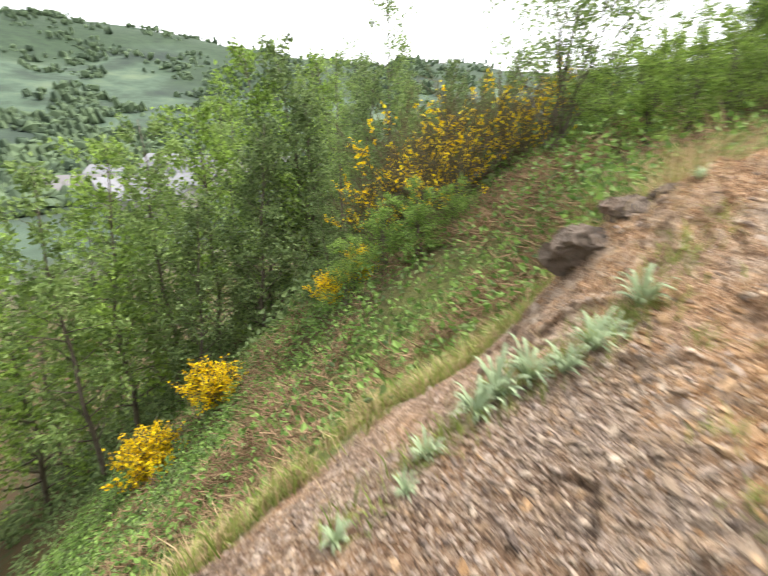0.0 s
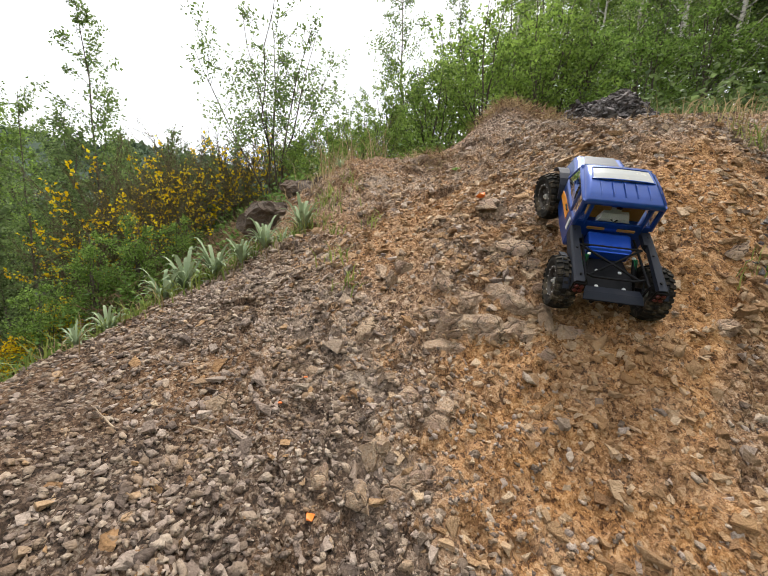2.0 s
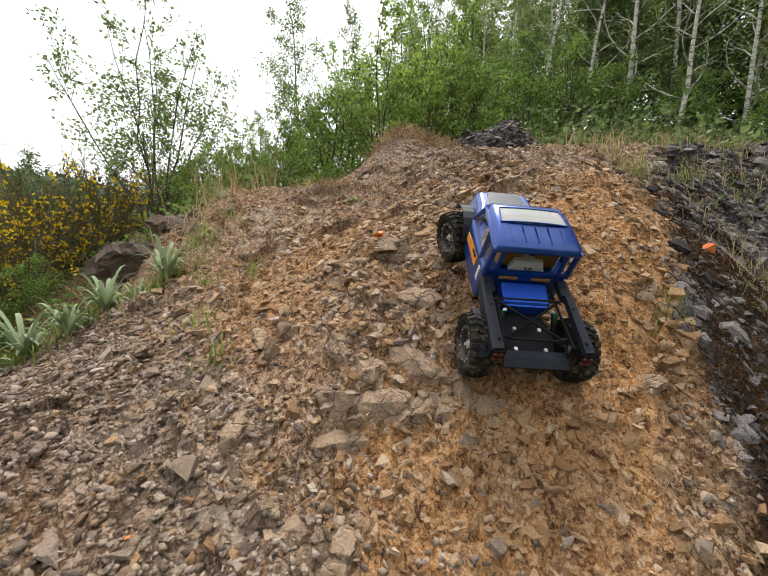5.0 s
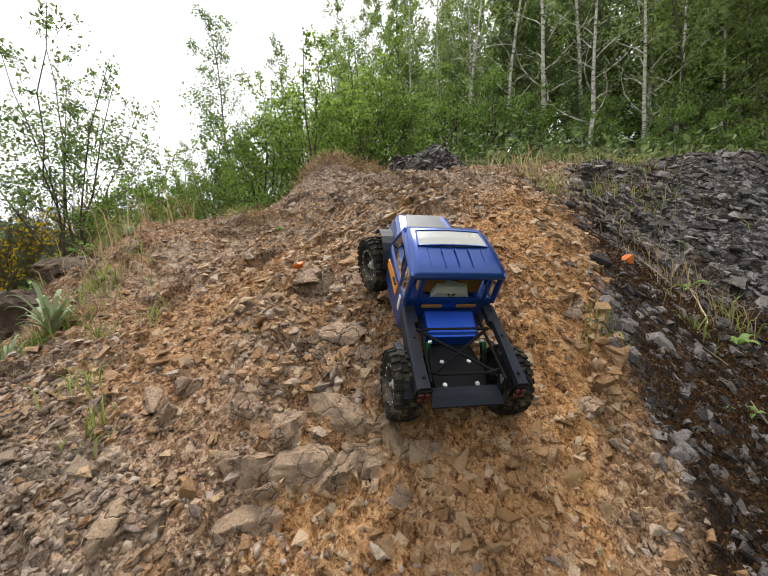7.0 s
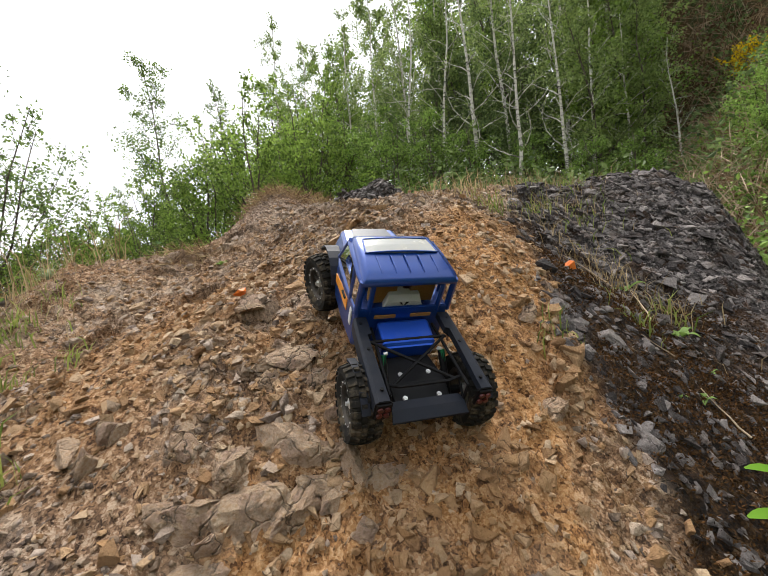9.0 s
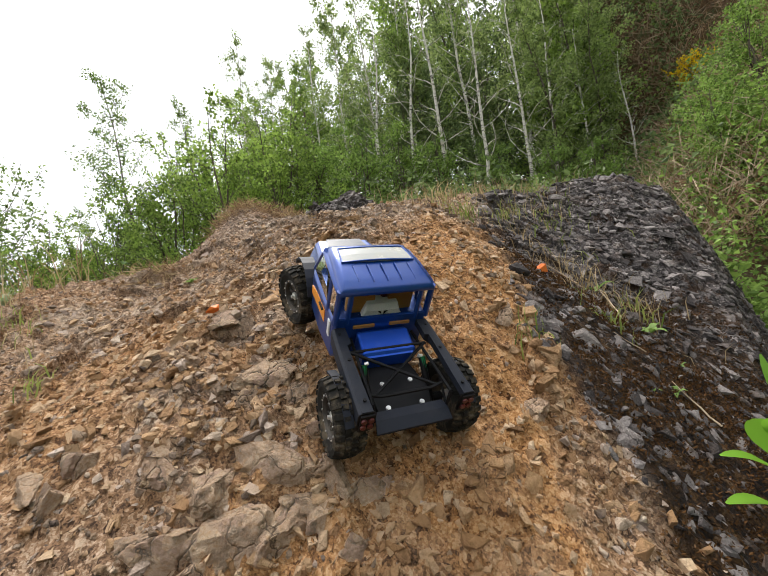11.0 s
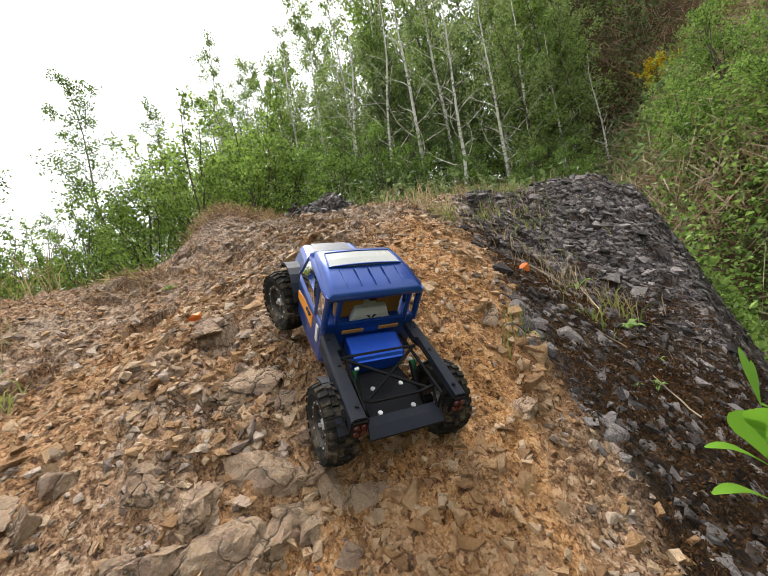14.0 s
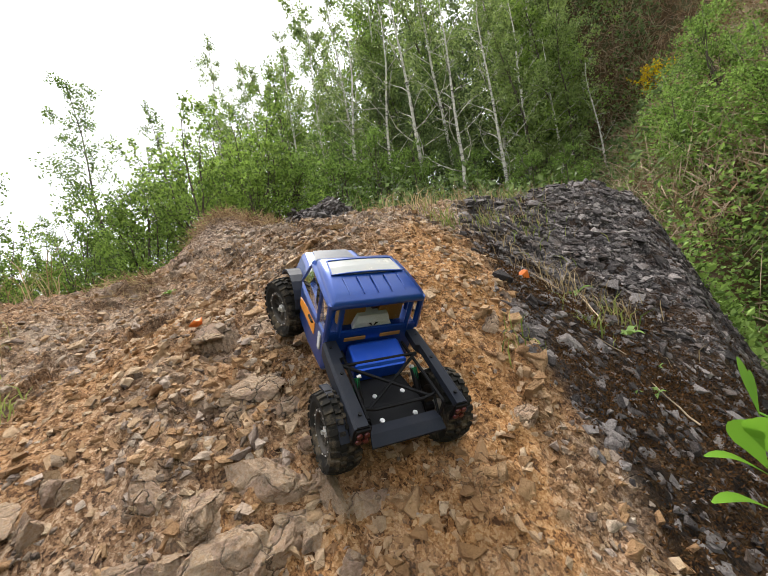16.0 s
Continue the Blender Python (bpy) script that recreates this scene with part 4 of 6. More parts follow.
        tube(a, [(0.15, side * 0.03, 0.055), (0.02, side * 0.022, 0.062)], [0.003, 0.003], 6)
    part("suspension_link", a, BLACK, truck)
    return truck


model_truck()


# ---- plants ----
def unit(v):
    return v / (np.linalg.norm(v) + 1e-9)


def grow_tree(rng, tall, girth, limbs, reach, bare, leaf_n, leaf_len, leaf_w, rise=0.6, lean=0.06, stems=1, puff=0.16, wander=0.05):
    """Wood and foliage of a broad-leaved tree: stems, limbs, twigs, and leaves about the twigs."""
    wood, fol = Acc(), Acc()
    spots, dirs = [], []
    for s in range(stems):
        off = rng.normal(0, 0.05 * tall * (stems > 1), 2)
        base = np.array([rng.normal(0, 0.012 * tall * (stems > 1)), rng.normal(0, 0.012 * tall * (stems > 1)), -0.05 * tall])
        h = tall * (1 if s == 0 else rng.uniform(0.7, 0.98))
        n = 9
        t = np.linspace(0, 1, n)
        drift = np.cumsum(rng.normal(0, wander / n * 2, (n, 2)), 0) * tall
        lean_v = rng.normal(0, lean, 2) * tall + off * 2.2
        trunk = np.c_[base[0] + drift[:, 0] + lean_v[0] * t**1.3, base[1] + drift[:, 1] + lean_v[1] * t**1.3, base[2] + h * 1.05 * t]
        g = girth * (1 if stems == 1 else rng.uniform(0.6, 1))
        tube(wood, trunk, g * (1 - 0.9 * t) + 0.002, 7)
        per = max(4, limbs // stems)
        for i in range(per):
            u = bare + (0.97 - bare) * (i + rng.uniform(0, 1)) / per
            p = np.array([np.interp(u, t, trunk[:, c]) for c in range(3)])
            az = i * 2.4 + rng.normal(0, 0.5)
            up = rise * rng.uniform(0.5, 1.4) + 0.5 * u
            d = unit(np.array([math.cos(az), math.sin(az), up]))
            ln = reach * (1.05 - 0.75 * u) * rng.uniform(0.6, 1.25)
            m = 5
            path = [p]
            for _ in range(m - 1):
                d = unit(d + rng.normal(0, 0.16, 3) + np.array([0, 0, 0.03]))
                path.append(path[-1] + d * ln / (m - 1))
            path = np.array(path)
            r0 = g * (1 - 0.85 * u) * 0.45
            tube(wood, path, np.linspace(r0, 0.0022, m), 5)
            for q in range(5):
                w = rng.uniform(0.25, 1.0)
                a = np.array([np.interp(w, np.linspace(0, 1, m), path[:, c]) for c in range(3)])
                td = unit(d + rng.normal(0, 0.75, 3))
                tl = ln * rng.uniform(0.18, 0.42)
                b = a + td * tl
                mid = (a + b) / 2 + rng.normal(0, 0.05 * tl, 3)
                tube(wood, [a, b], [0.0035, 0.0015], 3)
                spots.append((a, mid, b, tl))
                dirs.append(td)
    spots_n = len(spots)
    weight = np.array([s[3] for s in spots])
    pick = rng.choice(spots_n, leaf_n, p=weight / weight.sum())
    w = rng.uniform(0.1, 1.08, leaf_n)
    A = np.array([s[0] for s in spots])[pick]
    B = np.array([s[2] for s in spots])[pick]
    T = np.array([s[3] for s in spots])[pick]
    at = A + (B - A) * w[:, None] + rng.normal(0, 1, (leaf_n, 3)) * (puff * T)[:, None]
    along = np.array(dirs)[pick] * 0.6 + rng.normal(0, 0.7, (leaf_n, 3)) + np.array([0, 0, -0.15])
    leaves(fol, at, along, leaf_len, leaf_w, rng)
    return wood, fol


def tree_kind(name, seed, bark, leaf, label, category="tree", **kw):
    rng = np.random.default_rng(seed)
    wood, fol = grow_tree(rng, **kw)
    root = tagged(empty(name), label, category)
    part("trunk", wood, bark, root, smooth=True)
    part("crown", fol, leaf, root)
    return root


def at_bearing(az, d, origin=(0.45, -0.15)):
    x, y = origin[0] + d * math.sin(radians(az)), origin[1] + d * math.cos(radians(az))
    return x, y, height(x, y)


def stand(root, spots, group, sink=0.05, tilt=0.0):
    """Sets the first tree and its copies out at (x, y, turn, size)."""
    for i, (x, y, turn, size) in enumerate(spots):
        at = pose(x, y, height(x, y) - sink, rx=tilt) @ Matrix.Rotation(radians(turn), 4, "Z")
        m = at @ Matrix.Scale(size, 4)
        if i == 0:
            root.matrix_basis = m
            tagged(root, group=group)
        else:
            c = copy_thing(root, at)
            c.scale = (size, size, size)


def conifer(seed, tall):
    rng = np.random.default_rng(seed)
    wood, fol = Acc(), Acc()
    tube(wood, [(0, 0, -0.3), (0.05, 0, tall * 0.5), (0, 0.05, tall)], [0.14, 0.08, 0.01], 8)
    at, along = [], []
    for i in range(90):
        u = 0.12 + 0.86 * i / 90
        az = i * 2.4
        ln = 2.1 * (1.02 - u) * rng.uniform(0.75, 1.15)
        d = np.array([math.cos(az), math.sin(az), -0.12])
        p = np.array([0, 0, u * tall])
        tip = p + d * ln
        tube(wood, [p, p + d * ln * 0.5 + (0, 0, 0.04), tip], [0.018, 0.01, 0.003], 4)
        n = int(70 * ln) + 12
        w = rng.uniform(0.12, 1, n)
        at.append(p + d * (ln * w)[:, None] + rng.normal(0, 0.05, (n, 3)))
        side = np.array([-math.sin(az), math.cos(az), 0])
        along.append(d * 0.7 + side * rng.choice([-1, 1], n)[:, None] * 0.8 + np.array([0, 0, -0.35]) + rng.normal(0, 0.2, (n, 3)))
    leaves(fol, np.concatenate(at), np.concatenate(along), 0.24, 0.085, rng)
    root = tagged(empty("conifer"), "tall dark green conifer at the back of the wood", "tree")
    part("trunk", wood, BARK, root, smooth=True)
    part("crown", fol, NEEDLE, root)
    return root


ALDER_LABEL = "broad green alder with dense fresh foliage in the wood"
alder_a = tree_kind("alder_tree", 11, BARK, LEAF_ALDER, ALDER_LABEL, tall=6.5, girth=0.07, limbs=34, reach=1.9, bare=0.22, leaf_n=5300, leaf_len=0.09, leaf_w=0.064, puff=0.28)
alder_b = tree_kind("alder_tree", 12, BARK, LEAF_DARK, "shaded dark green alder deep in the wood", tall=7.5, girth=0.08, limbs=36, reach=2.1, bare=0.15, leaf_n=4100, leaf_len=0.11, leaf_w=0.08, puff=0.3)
alder_c = tree_kind("alder_tree", 13, BARK, LEAF_BIRCH, "slender light green tree in the wood", tall=7.0, girth=0.05, limbs=30, reach=1.4, bare=0.25, leaf_n=4700, leaf_len=0.085, leaf_w=0.058, puff=0.28)
birch_a = tree_kind("birch_tree", 14, BARK_WHITE, LEAF_BIRCH, "slim birch with white bark and thin light foliage", tall=6.5, girth=0.044, limbs=26, reach=1.1, bare=0.3, leaf_n=3600, leaf_len=0.055, leaf_w=0.04, puff=0.3, wander=0.018, lean=0.04)
birch_b = tree_kind("birch_tree", 15, BARK_WHITE, LEAF_BIRCH, "bare white birch with few leaves and broken twigs", tall=4.6, girth=0.042, limbs=22, reach=1.0, bare=0.2, leaf_n=320, leaf_len=0.05, leaf_w=0.036, puff=0.3, wander=0.035)
bush_a = tree_kind("alder_bush", 16, BARK, LEAF_ALDER, "bright green alder bush behind the crest", "bush", tall=2.3, girth=0.022, limbs=44, reach=1.0, bare=0.06, leaf_n=4600, leaf_len=0.051, leaf_w=0.038, stems=5, puff=0.22)
bush_b = tree_kind("alder_bush", 17, BARK, LEAF_SHRUB, "light green leafy bush with thin stems", "bush", tall=1.7, girth=0.016, limbs=40, reach=0.85, bare=0.05, leaf_n=5500, leaf_len=0.04, leaf_w=0.028, stems=6, puff=0.25)
sapling = tree_kind("sapling", 18, BARK, LEAF_WILLOW, "tall thin sapling with sparse drooping leaves", "sapling", tall=3.6, girth=0.02, limbs=26, reach=0.8, bare=0.2, leaf_n=3400, leaf_len=0.048, leaf_w=0.026, puff=0.3, lean=0.1)
willow = tree_kind("willow_sapling", 19, BARK, LEAF_WILLOW, "many-stemmed young willow with sparse small leaves", "sapling", tall=3.0, girth=0.017, limbs=84, reach=1.25, bare=0.25, leaf_n=6200, leaf_len=0.055, leaf_w=0.03, stems=9, puff=0.24, lean=0.16)
fir = conifer(21, 11.0)

R = np.random.default_rng(5)


def spots_at(rows, origin=(0.45, -0.15)):
    out = []
    for az, d, size in rows:
        x, y, _ = at_bearing(az, d, origin)
        out.append((x, y, float(R.uniform(0, 360)), size))
    return out


stand(bush_a, spots_at([(23, 5.6, 0.42), (31, 4.9, 0.52), (38, 4.4, 0.62), (45, 4.1, 0.72), (52, 4.7, 0.8), (27, 7.5, 0.45), (35, 7.2, 0.62), (17, 7.6, 0.4), (41, 5.6, 0.8), (34.5, 5.2, 0.6), (24, 4.5, 0.46), (27.5, 4.2, 0.42), (20, 4.9, 0.42), (30, 3.9, 0.36), (48, 5.2, 0.74), (26, 6.3, 0.42), (55, 5.4, 0.85)]), "bushes behind the crest")
stand(bush_b, spots_at([(58, 5.6, 1.0), (64, 6.4, 1.1), (70, 7.0, 1.1), (20, 6.4, 0.45), (49, 6.0, 1.0), (95, 6.6, 0.7), (90, 6.9, 0.8), (107, 5.0, 0.55), (111, 5.4, 0.7), (83, 7.4, 0.8), (76, 7.2, 0.8)]) + [(-0.1, 3.95, 70.0, 0.5), (0.25, 3.85, 190.0, 0.46), (-0.5, 4.15, 320.0, 0.48), (0.6, 3.95, 20.0, 0.34), (2.5, -1.2, 30.0, 0.42), (2.95, -1.35, 140.0, 0.46), (3.45, -1.6, 250.0, 0.5), (2.2, -1.1, 200.0, 0.36), (4.4, -2.0, 10.0, 0.6), (3.2, -2.0, 300.0, 0.55)], "light bushes at the wood's edge")
stand(sapling, spots_at([(33, 5.3, 0.80), (43, 6.5, 0.78), (51, 6.6, 0.8), (29, 6.8, 0.45)]) + [(0.05, 5.85, 40.0, 0.95), (-0.7, 6.6, 130.0, 0.85)], "saplings")
stand(willow, [(1.78, 4.95, 20.0, 0.84)], "saplings")
stand(birch_a, spots_at([(48, 7.6, 0.66), (52, 8.6, 0.7), (59, 9.5, 0.85), (62.5, 8.6, 0.8), (66, 9.2, 1.0), (72, 10.5, 1.2), (80.5, 9.0, 1.05), (87, 8.8, 1.0), (92, 9.8, 1.0), (96.5, 9.4, 0.8)]), "birches in the wood", tilt=5.0)
stand(birch_b, spots_at([(76, 7.4, 1.0), (81, 7.0, 0.85), (90, 8.0, 1.0), (70, 8.4, 1.05), (65, 8.2, 1.0), (86.5, 7.6, 0.9), (54, 8.6, 0.8), (97.5, 10.5, 0.6), (99, 8.4, 0.5), (94, 8.2, 0.8)]), "bare birches in the wood", tilt=7.0)
stand(alder_a, spots_at([(50, 10.5, 0.70), (56, 11.0, 0.85), (63, 11.5, 0.95), (70, 12.0, 1.1), (77, 11.5, 1.15), (84, 12.0, 1.1), (91, 12.5, 1.05), (94.5, 12.5, 0.8), (94, 9.4, 0.7), (92.5, 9.0, 0.62)]), "alders in the wood")
stand(alder_b, spots_at([(60, 14.0, 0.66), (66, 15, 0.88), (73, 15, 1.15), (80, 14.5, 1.2), (87, 15, 1.15), (94, 15.5, 1.0), (54, 15, 0.6), (57, 8.8, 0.32), (62, 9.2, 0.4), (66, 8.8, 0.42), (71.5, 9.0, 0.45), (78, 8.8, 0.45), (84, 9.0, 0.45), (75, 9.6, 0.55), (82, 9.8, 0.6), (68, 10.2, 0.55), (89, 9.2, 0.6)]), "alders in the wood")
stand(alder_c, spots_at([(53, 12.5, 0.82), (46.5, 11.8, 0.55), (49.5, 13.0, 0.72), (91.5, 8.2, 0.62), (94.5, 8.6, 0.55), (96.0, 9.6, 0.7), (97.5, 11.0, 0.8), (61, 12.8, 0.95), (68, 13.4, 1.15), (74, 13.5, 1.2), (81, 13.2, 1.2), (88, 13.6, 1.15), (93.5, 16, 1.2), (93, 9.0, 0.85), (95.5, 11.2, 0.6), (86, 9.8, 0.8), (78.5, 9.6, 0.75)]), "slender trees in the wood")
stand(fir, spots_at([(82, 19, 1.0), (90, 20, 1.0)]), "conifers in the wood")

# the wood below the spur, down the western slope
low_a = tree_kind("alder_tree", 31, BARK, LEAF_ALDER, "green alder rising from the slope below", tall=6.0, girth=0.06, limbs=40, reach=1.7, bare=0.15, leaf_n=4000, leaf_len=0.10, leaf_w=0.072, puff=0.3)
low_b = tree_kind("alder_tree", 32, BARK, LEAF_WILLOW, "greyish green tree rising from the slope below", tall=6.4, girth=0.055, limbs=38, reach=1.6, bare=0.2, leaf_n=3800, leaf_len=0.10, leaf_w=0.066, puff=0.3)
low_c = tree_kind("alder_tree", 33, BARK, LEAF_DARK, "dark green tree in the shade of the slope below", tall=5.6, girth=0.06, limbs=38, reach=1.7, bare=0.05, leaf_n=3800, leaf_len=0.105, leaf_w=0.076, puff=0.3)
O = (0.0, 0.0)
stand(low_a, spots_at([(-38, 8.2, 0.95), (-27, 9.5, 0.95), (-16, 9.0, 0.85), (-8, 10.5, 0.72), (-50, 9.0, 0.95), (-20, 13, 1.05), (-12, 14, 0.85), (5, 13, 0.3), (12, 13, 0.28), (20, 12, 0.25), (-60, 9, 0.9)], O), "trees on the slope below")
stand(low_b, spots_at([(-44, 7.4, 0.85), (-33, 7.8, 0.85), (-22, 11.5, 0.95), (-5, 13.5, 0.7), (-30, 13, 1.0), (-40, 13, 1.0), (-55, 12, 1.0)], O), "trees on the slope below")
stand(low_c, [(-1.6, 8.2, 50.0, 0.62), (-0.7, 8.6, 140.0, 0.55), (0.3, 8.4, 260.0, 0.42), (1.2, 8.8, 10.0, 0.36), (-2.6, 7.6, 200.0, 0.68), (2.2, 8.6, 80.0, 0.30), (-0.3, 5.7, 20.0, 0.26), (0.6, 6.0, 100.0, 0.28), (1.3, 6.1, 230.0, 0.24), (-0.9, 5.3, 300.0, 0.25)] + spots_at([(-12, 8.2, 0.8), (-20, 7.4, 0.7), (-29, 7.2, 0.65), (-4, 9.2, 0.6), (3, 10.5, 0.42), (0, 9.0, 0.4), (15, 9.5, 0.25), (22, 9.5, 0.25), (-47, 11, 0.85), (-35, 10.5, 0.9), (-13, 11.5, 0.95), (9, 10.5, 0.3)], O), "trees on the slope below")


def broom(seed, tall, flowers):
    """A broom bush: whippy green stems, tiny leaves, yellow flowers along the upper stems."""
    rng = np.random.default_rng(seed)
    wood, fol, bloom = Acc(), Acc(), Acc()
    at, along, fat, fal = [], [], [], []
    for i in range(70):
        az, tilt = rng.uniform(0, 6.28), rng.uniform(0.05, 0.75)
        ln = tall * rng.uniform(0.6, 1.05)
        d = np.array([math.cos(az) * tilt, math.sin(az) * tilt, 1.0])
        path = [np.array([rng.normal(0, 0.06), rng.normal(0, 0.06), -0.05])]
        for _ in range(5):
            d = unit(d + rng.normal(0, 0.12, 3))
            path.append(path[-1] + d * ln / 5)
        path = np.array(path)
        tube(wood, path, np.linspace(0.007, 0.0015, 6), 4)
        for q in range(5):
            w = rng.uniform(0.35, 1)
            a = np.array([np.interp(w, np.linspace(0, 1, 6), path[:, c]) for c in range(3)])
            b = a + unit(d + rng.normal(0, 0.5, 3)) * tall * rng.uniform(0.12, 0.3)
            tube(wood, [a, b], [0.0028, 0.001], 3)
            n = 26
            t = rng.uniform(0, 1, n)[:, None]
            at.append(a + (b - a) * t + rng.normal(0, 0.012, (n, 3)))
            along.append(np.tile(b - a, (n, 1)) + rng.normal(0, 0.06, (n, 3)))
            if rng.uniform() < flowers:
                n = rng.integers(5, 16)
                t = rng.uniform(0.1, 1, n)[:, None]
                fat.append(a + (b - a) * t + rng.normal(0, 0.016, (n, 3)))
                fal.append(rng.normal(0, 1, (n, 3)))
    leaves(fol, np.concatenate(at), np.concatenate(along), 0.035, 0.010, rng)
    leaves(bloom, np.concatenate(fat), np.concatenate(fal), 0.044, 0.036, rng, 0.45)
    root = tagged(empty("broom_bush"), "broom bush with masses of yellow flowers", "bush")
    part("stem", wood, TWIG, root)
    part("foliage", fol, LEAF_BROOM, root)
    part("blossom", bloom, PETAL, root, "bright yellow broom flowers")
    return root


broom_big = broom(41, 1.5, 0.19)
stand(broom_big, [(0.25, 5.4, 10.0, 1.05), (0.95, 5.7, 90.0, 1.0), (0.6, 5.1, 200.0, 0.9), (1.45, 5.5, 290.0, 0.85), (2.2, 5.9, 30.0, 0.7), (-0.15, 5.1, 150.0, 0.8), (0.5, 4.6, 60.0, 0.7)], "broom bushes", 0.02)
broom_low = broom(42, 0.75, 1.0)
stand(broom_low, [(-2.45, 4.7, 0.0, 0.9), (-3.35, 4.3, 120.0, 1.05), (-0.75, 4.6, 60.0, 0.6), (-0.35, 4.5, 250.0, 0.55), (9.3, -2.75, 200.0, 0.78)], "broom bushes", 0.02)


def cover(name, label, category, material, n, sample, tall, length, width, rng, up=0.4, clump=0.0):
    """Low leafy growth spread over the ground as one mesh."""
    x, y = sample(rng, n)
    z, _ = land(x, y)
    lift = np.minimum(np.abs(rng.normal(0, 1, n)), 1.9) * tall * (0.45 + 0.55 * np.clip(0.5 + 1.6 * fbm(x, y, 1.9, 120, 3), 0, 1.3))
    a = Acc()
    d = rng.normal(0, 1, (n, 3))
    d[:, 2] = d[:, 2] * 0.5 + up
    leaves(a, np.c_[x, y, z + lift], d, length, width, rng)
    return tagged(part(name, a, material), label, category, kind="stuff")


def within(x0, x1, y0, y1, keep):
    def sample(rng, n):
        xs, ys = [], []
        got = 0
        while got < n:
            x, y = rng.uniform(x0, x1, 4 * n), rng.uniform(y0, y1, 4 * n)
            ok = rng.uniform(0, 1, 4 * n) < keep(x, y)
            xs.append(x[ok]), ys.append(y[ok])
            got += ok.sum()
        return np.concatenate(xs)[:n], np.concatenate(ys)[:n]
    return sample


def about(points, r):
    def sample(rng, n):
        p = np.array(points)[rng.integers(0, len(points), n)]
        o = rng.normal(0, r, (n, 2))
        return p[:, 0] + o[:, 0], p[:, 1] + o[:, 1]
    return sample


def bank(x, y):
    return smooth(0.12, 0.6, y - turf_edge(x)) * smooth(1.0, 1.7, np.hypot(x, y)) * np.clip(0.75 + 1.2 * fbm(x, y, 0.9, 130, 3), 0.2, 1) * smooth(3.4, 2.0, x)


R = np.random.default_rng(77)
cover("bramble", "bright green brambles and nettles on the bank", "bramble", LEAF_BRAMBLE, 24000, within(-5.0, 3.2, 0.6, 6.5, lambda x, y: bank(x, y) * np.maximum(0.5, smooth(-0.3, 0.05, fbm(x, y, 1.6, 131, 3)))), 0.19, 0.05, 0.036, R)
cover("bramble", "dark green ivy and bramble low on the bank", "bramble", LEAF_DARK, 22000, within(-6.0, 3.2, 0.9, 8.0, lambda x, y: bank(x, y) * 0.4 + 0.6 * smooth(-1.2, -2.2, x - 0.4 * (y - 3))), 0.12, 0.055, 0.038, R)
cover("dead_bracken", "brown dead bracken and twigs on the bank", "bracken", BRACKEN, 26000, within(-3.6, 3.0, 1.0, 6.0, lambda x, y: bank(x, y) * smooth(0.1, 0.3, fbm(x, y, 1.3, 140, 2) + 0.1)), 0.10, 0.16, 0.009, R, 0.25)


def gully(x, y):
    return smooth(-0.85, -1.15, y + 0.12 * (x - 1.5)) * np.clip(0.45 + 1.6 * fbm(x, y, 0.8, 150, 3), 0, 1) * (0.25 + 0.75 * smooth(-4.0, -2.4, y)) * smooth(-0.3, 1.5, x + 0.5 * fbm(x, y, 1.2, 153, 2))


cover("shrubs", "light green leafy shrubs on the gully side", "shrub", LEAF_SHRUB, 37000, within(-0.4, 8.0, -4.6, -0.9, gully), 0.40, 0.045, 0.031, R)
cover("shrubs", "low bright green scrub filling the gully", "shrub", LEAF_SHRUB, 26000, within(1.5, 5.2, -2.8, -0.72, lambda x, y: smooth(0.02, 0.2, shale_brink(x) - y) * np.clip(0.55 + 1.4 * fbm(x, y, 1.4, 152, 3), 0.1, 1)), 0.20, 0.034, 0.024, R)
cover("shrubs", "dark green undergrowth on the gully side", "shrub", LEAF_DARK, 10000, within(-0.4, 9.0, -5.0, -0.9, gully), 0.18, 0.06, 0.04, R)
cover("dead_bracken", "rust-brown dead bracken on the hillside", "bracken", BRACKEN, 60000, within(4.0, 17.0, -8.0, 0.8, lambda x, y: smooth(0.0, 1.0, -0.4 - y + 0.6 * smooth(9, 11, x)) * np.clip(0.6 + 1.2 * fbm(x, y, 0.5, 160, 3), 0, 1)), 0.20, 0.17, 0.016, R, 0.6)
cover("shrubs", "dark shrubs in patches on the hillside", "shrub", LEAF_DARK, 24000, within(4.5, 17.0, -8.0, 0.5, lambda x, y: smooth(-0.08, 0.2, fbm(x, y, 0.55, 165, 3))), 0.35, 0.09, 0.06, R)
cover("dry_stalks", "pale dry stalks arching over the hillside", "stalks", DEADWOOD, 9000, within(3.0, 14.0, -7.0, -1.2, lambda x, y: np.clip(0.3 + 1.6 * fbm(x, y, 0.7, 167, 3), 0, 1)), 0.16, 0.44, 0.010, R, 0.8)
cover("dry_stalks", "pale dry twigs and stalks among the gully scrub", "stalks", DEADWOOD, 5000, within(1.8, 6.5, -3.6, -0.85, lambda x, y: smooth(0.05, 0.25, shale_brink(np.minimum(x, 3.4)) - y) * np.clip(0.4 + 1.8 * fbm(x, y, 1.1, 168, 3), 0, 1)), 0.30, 0.30, 0.009, R, 0.9)
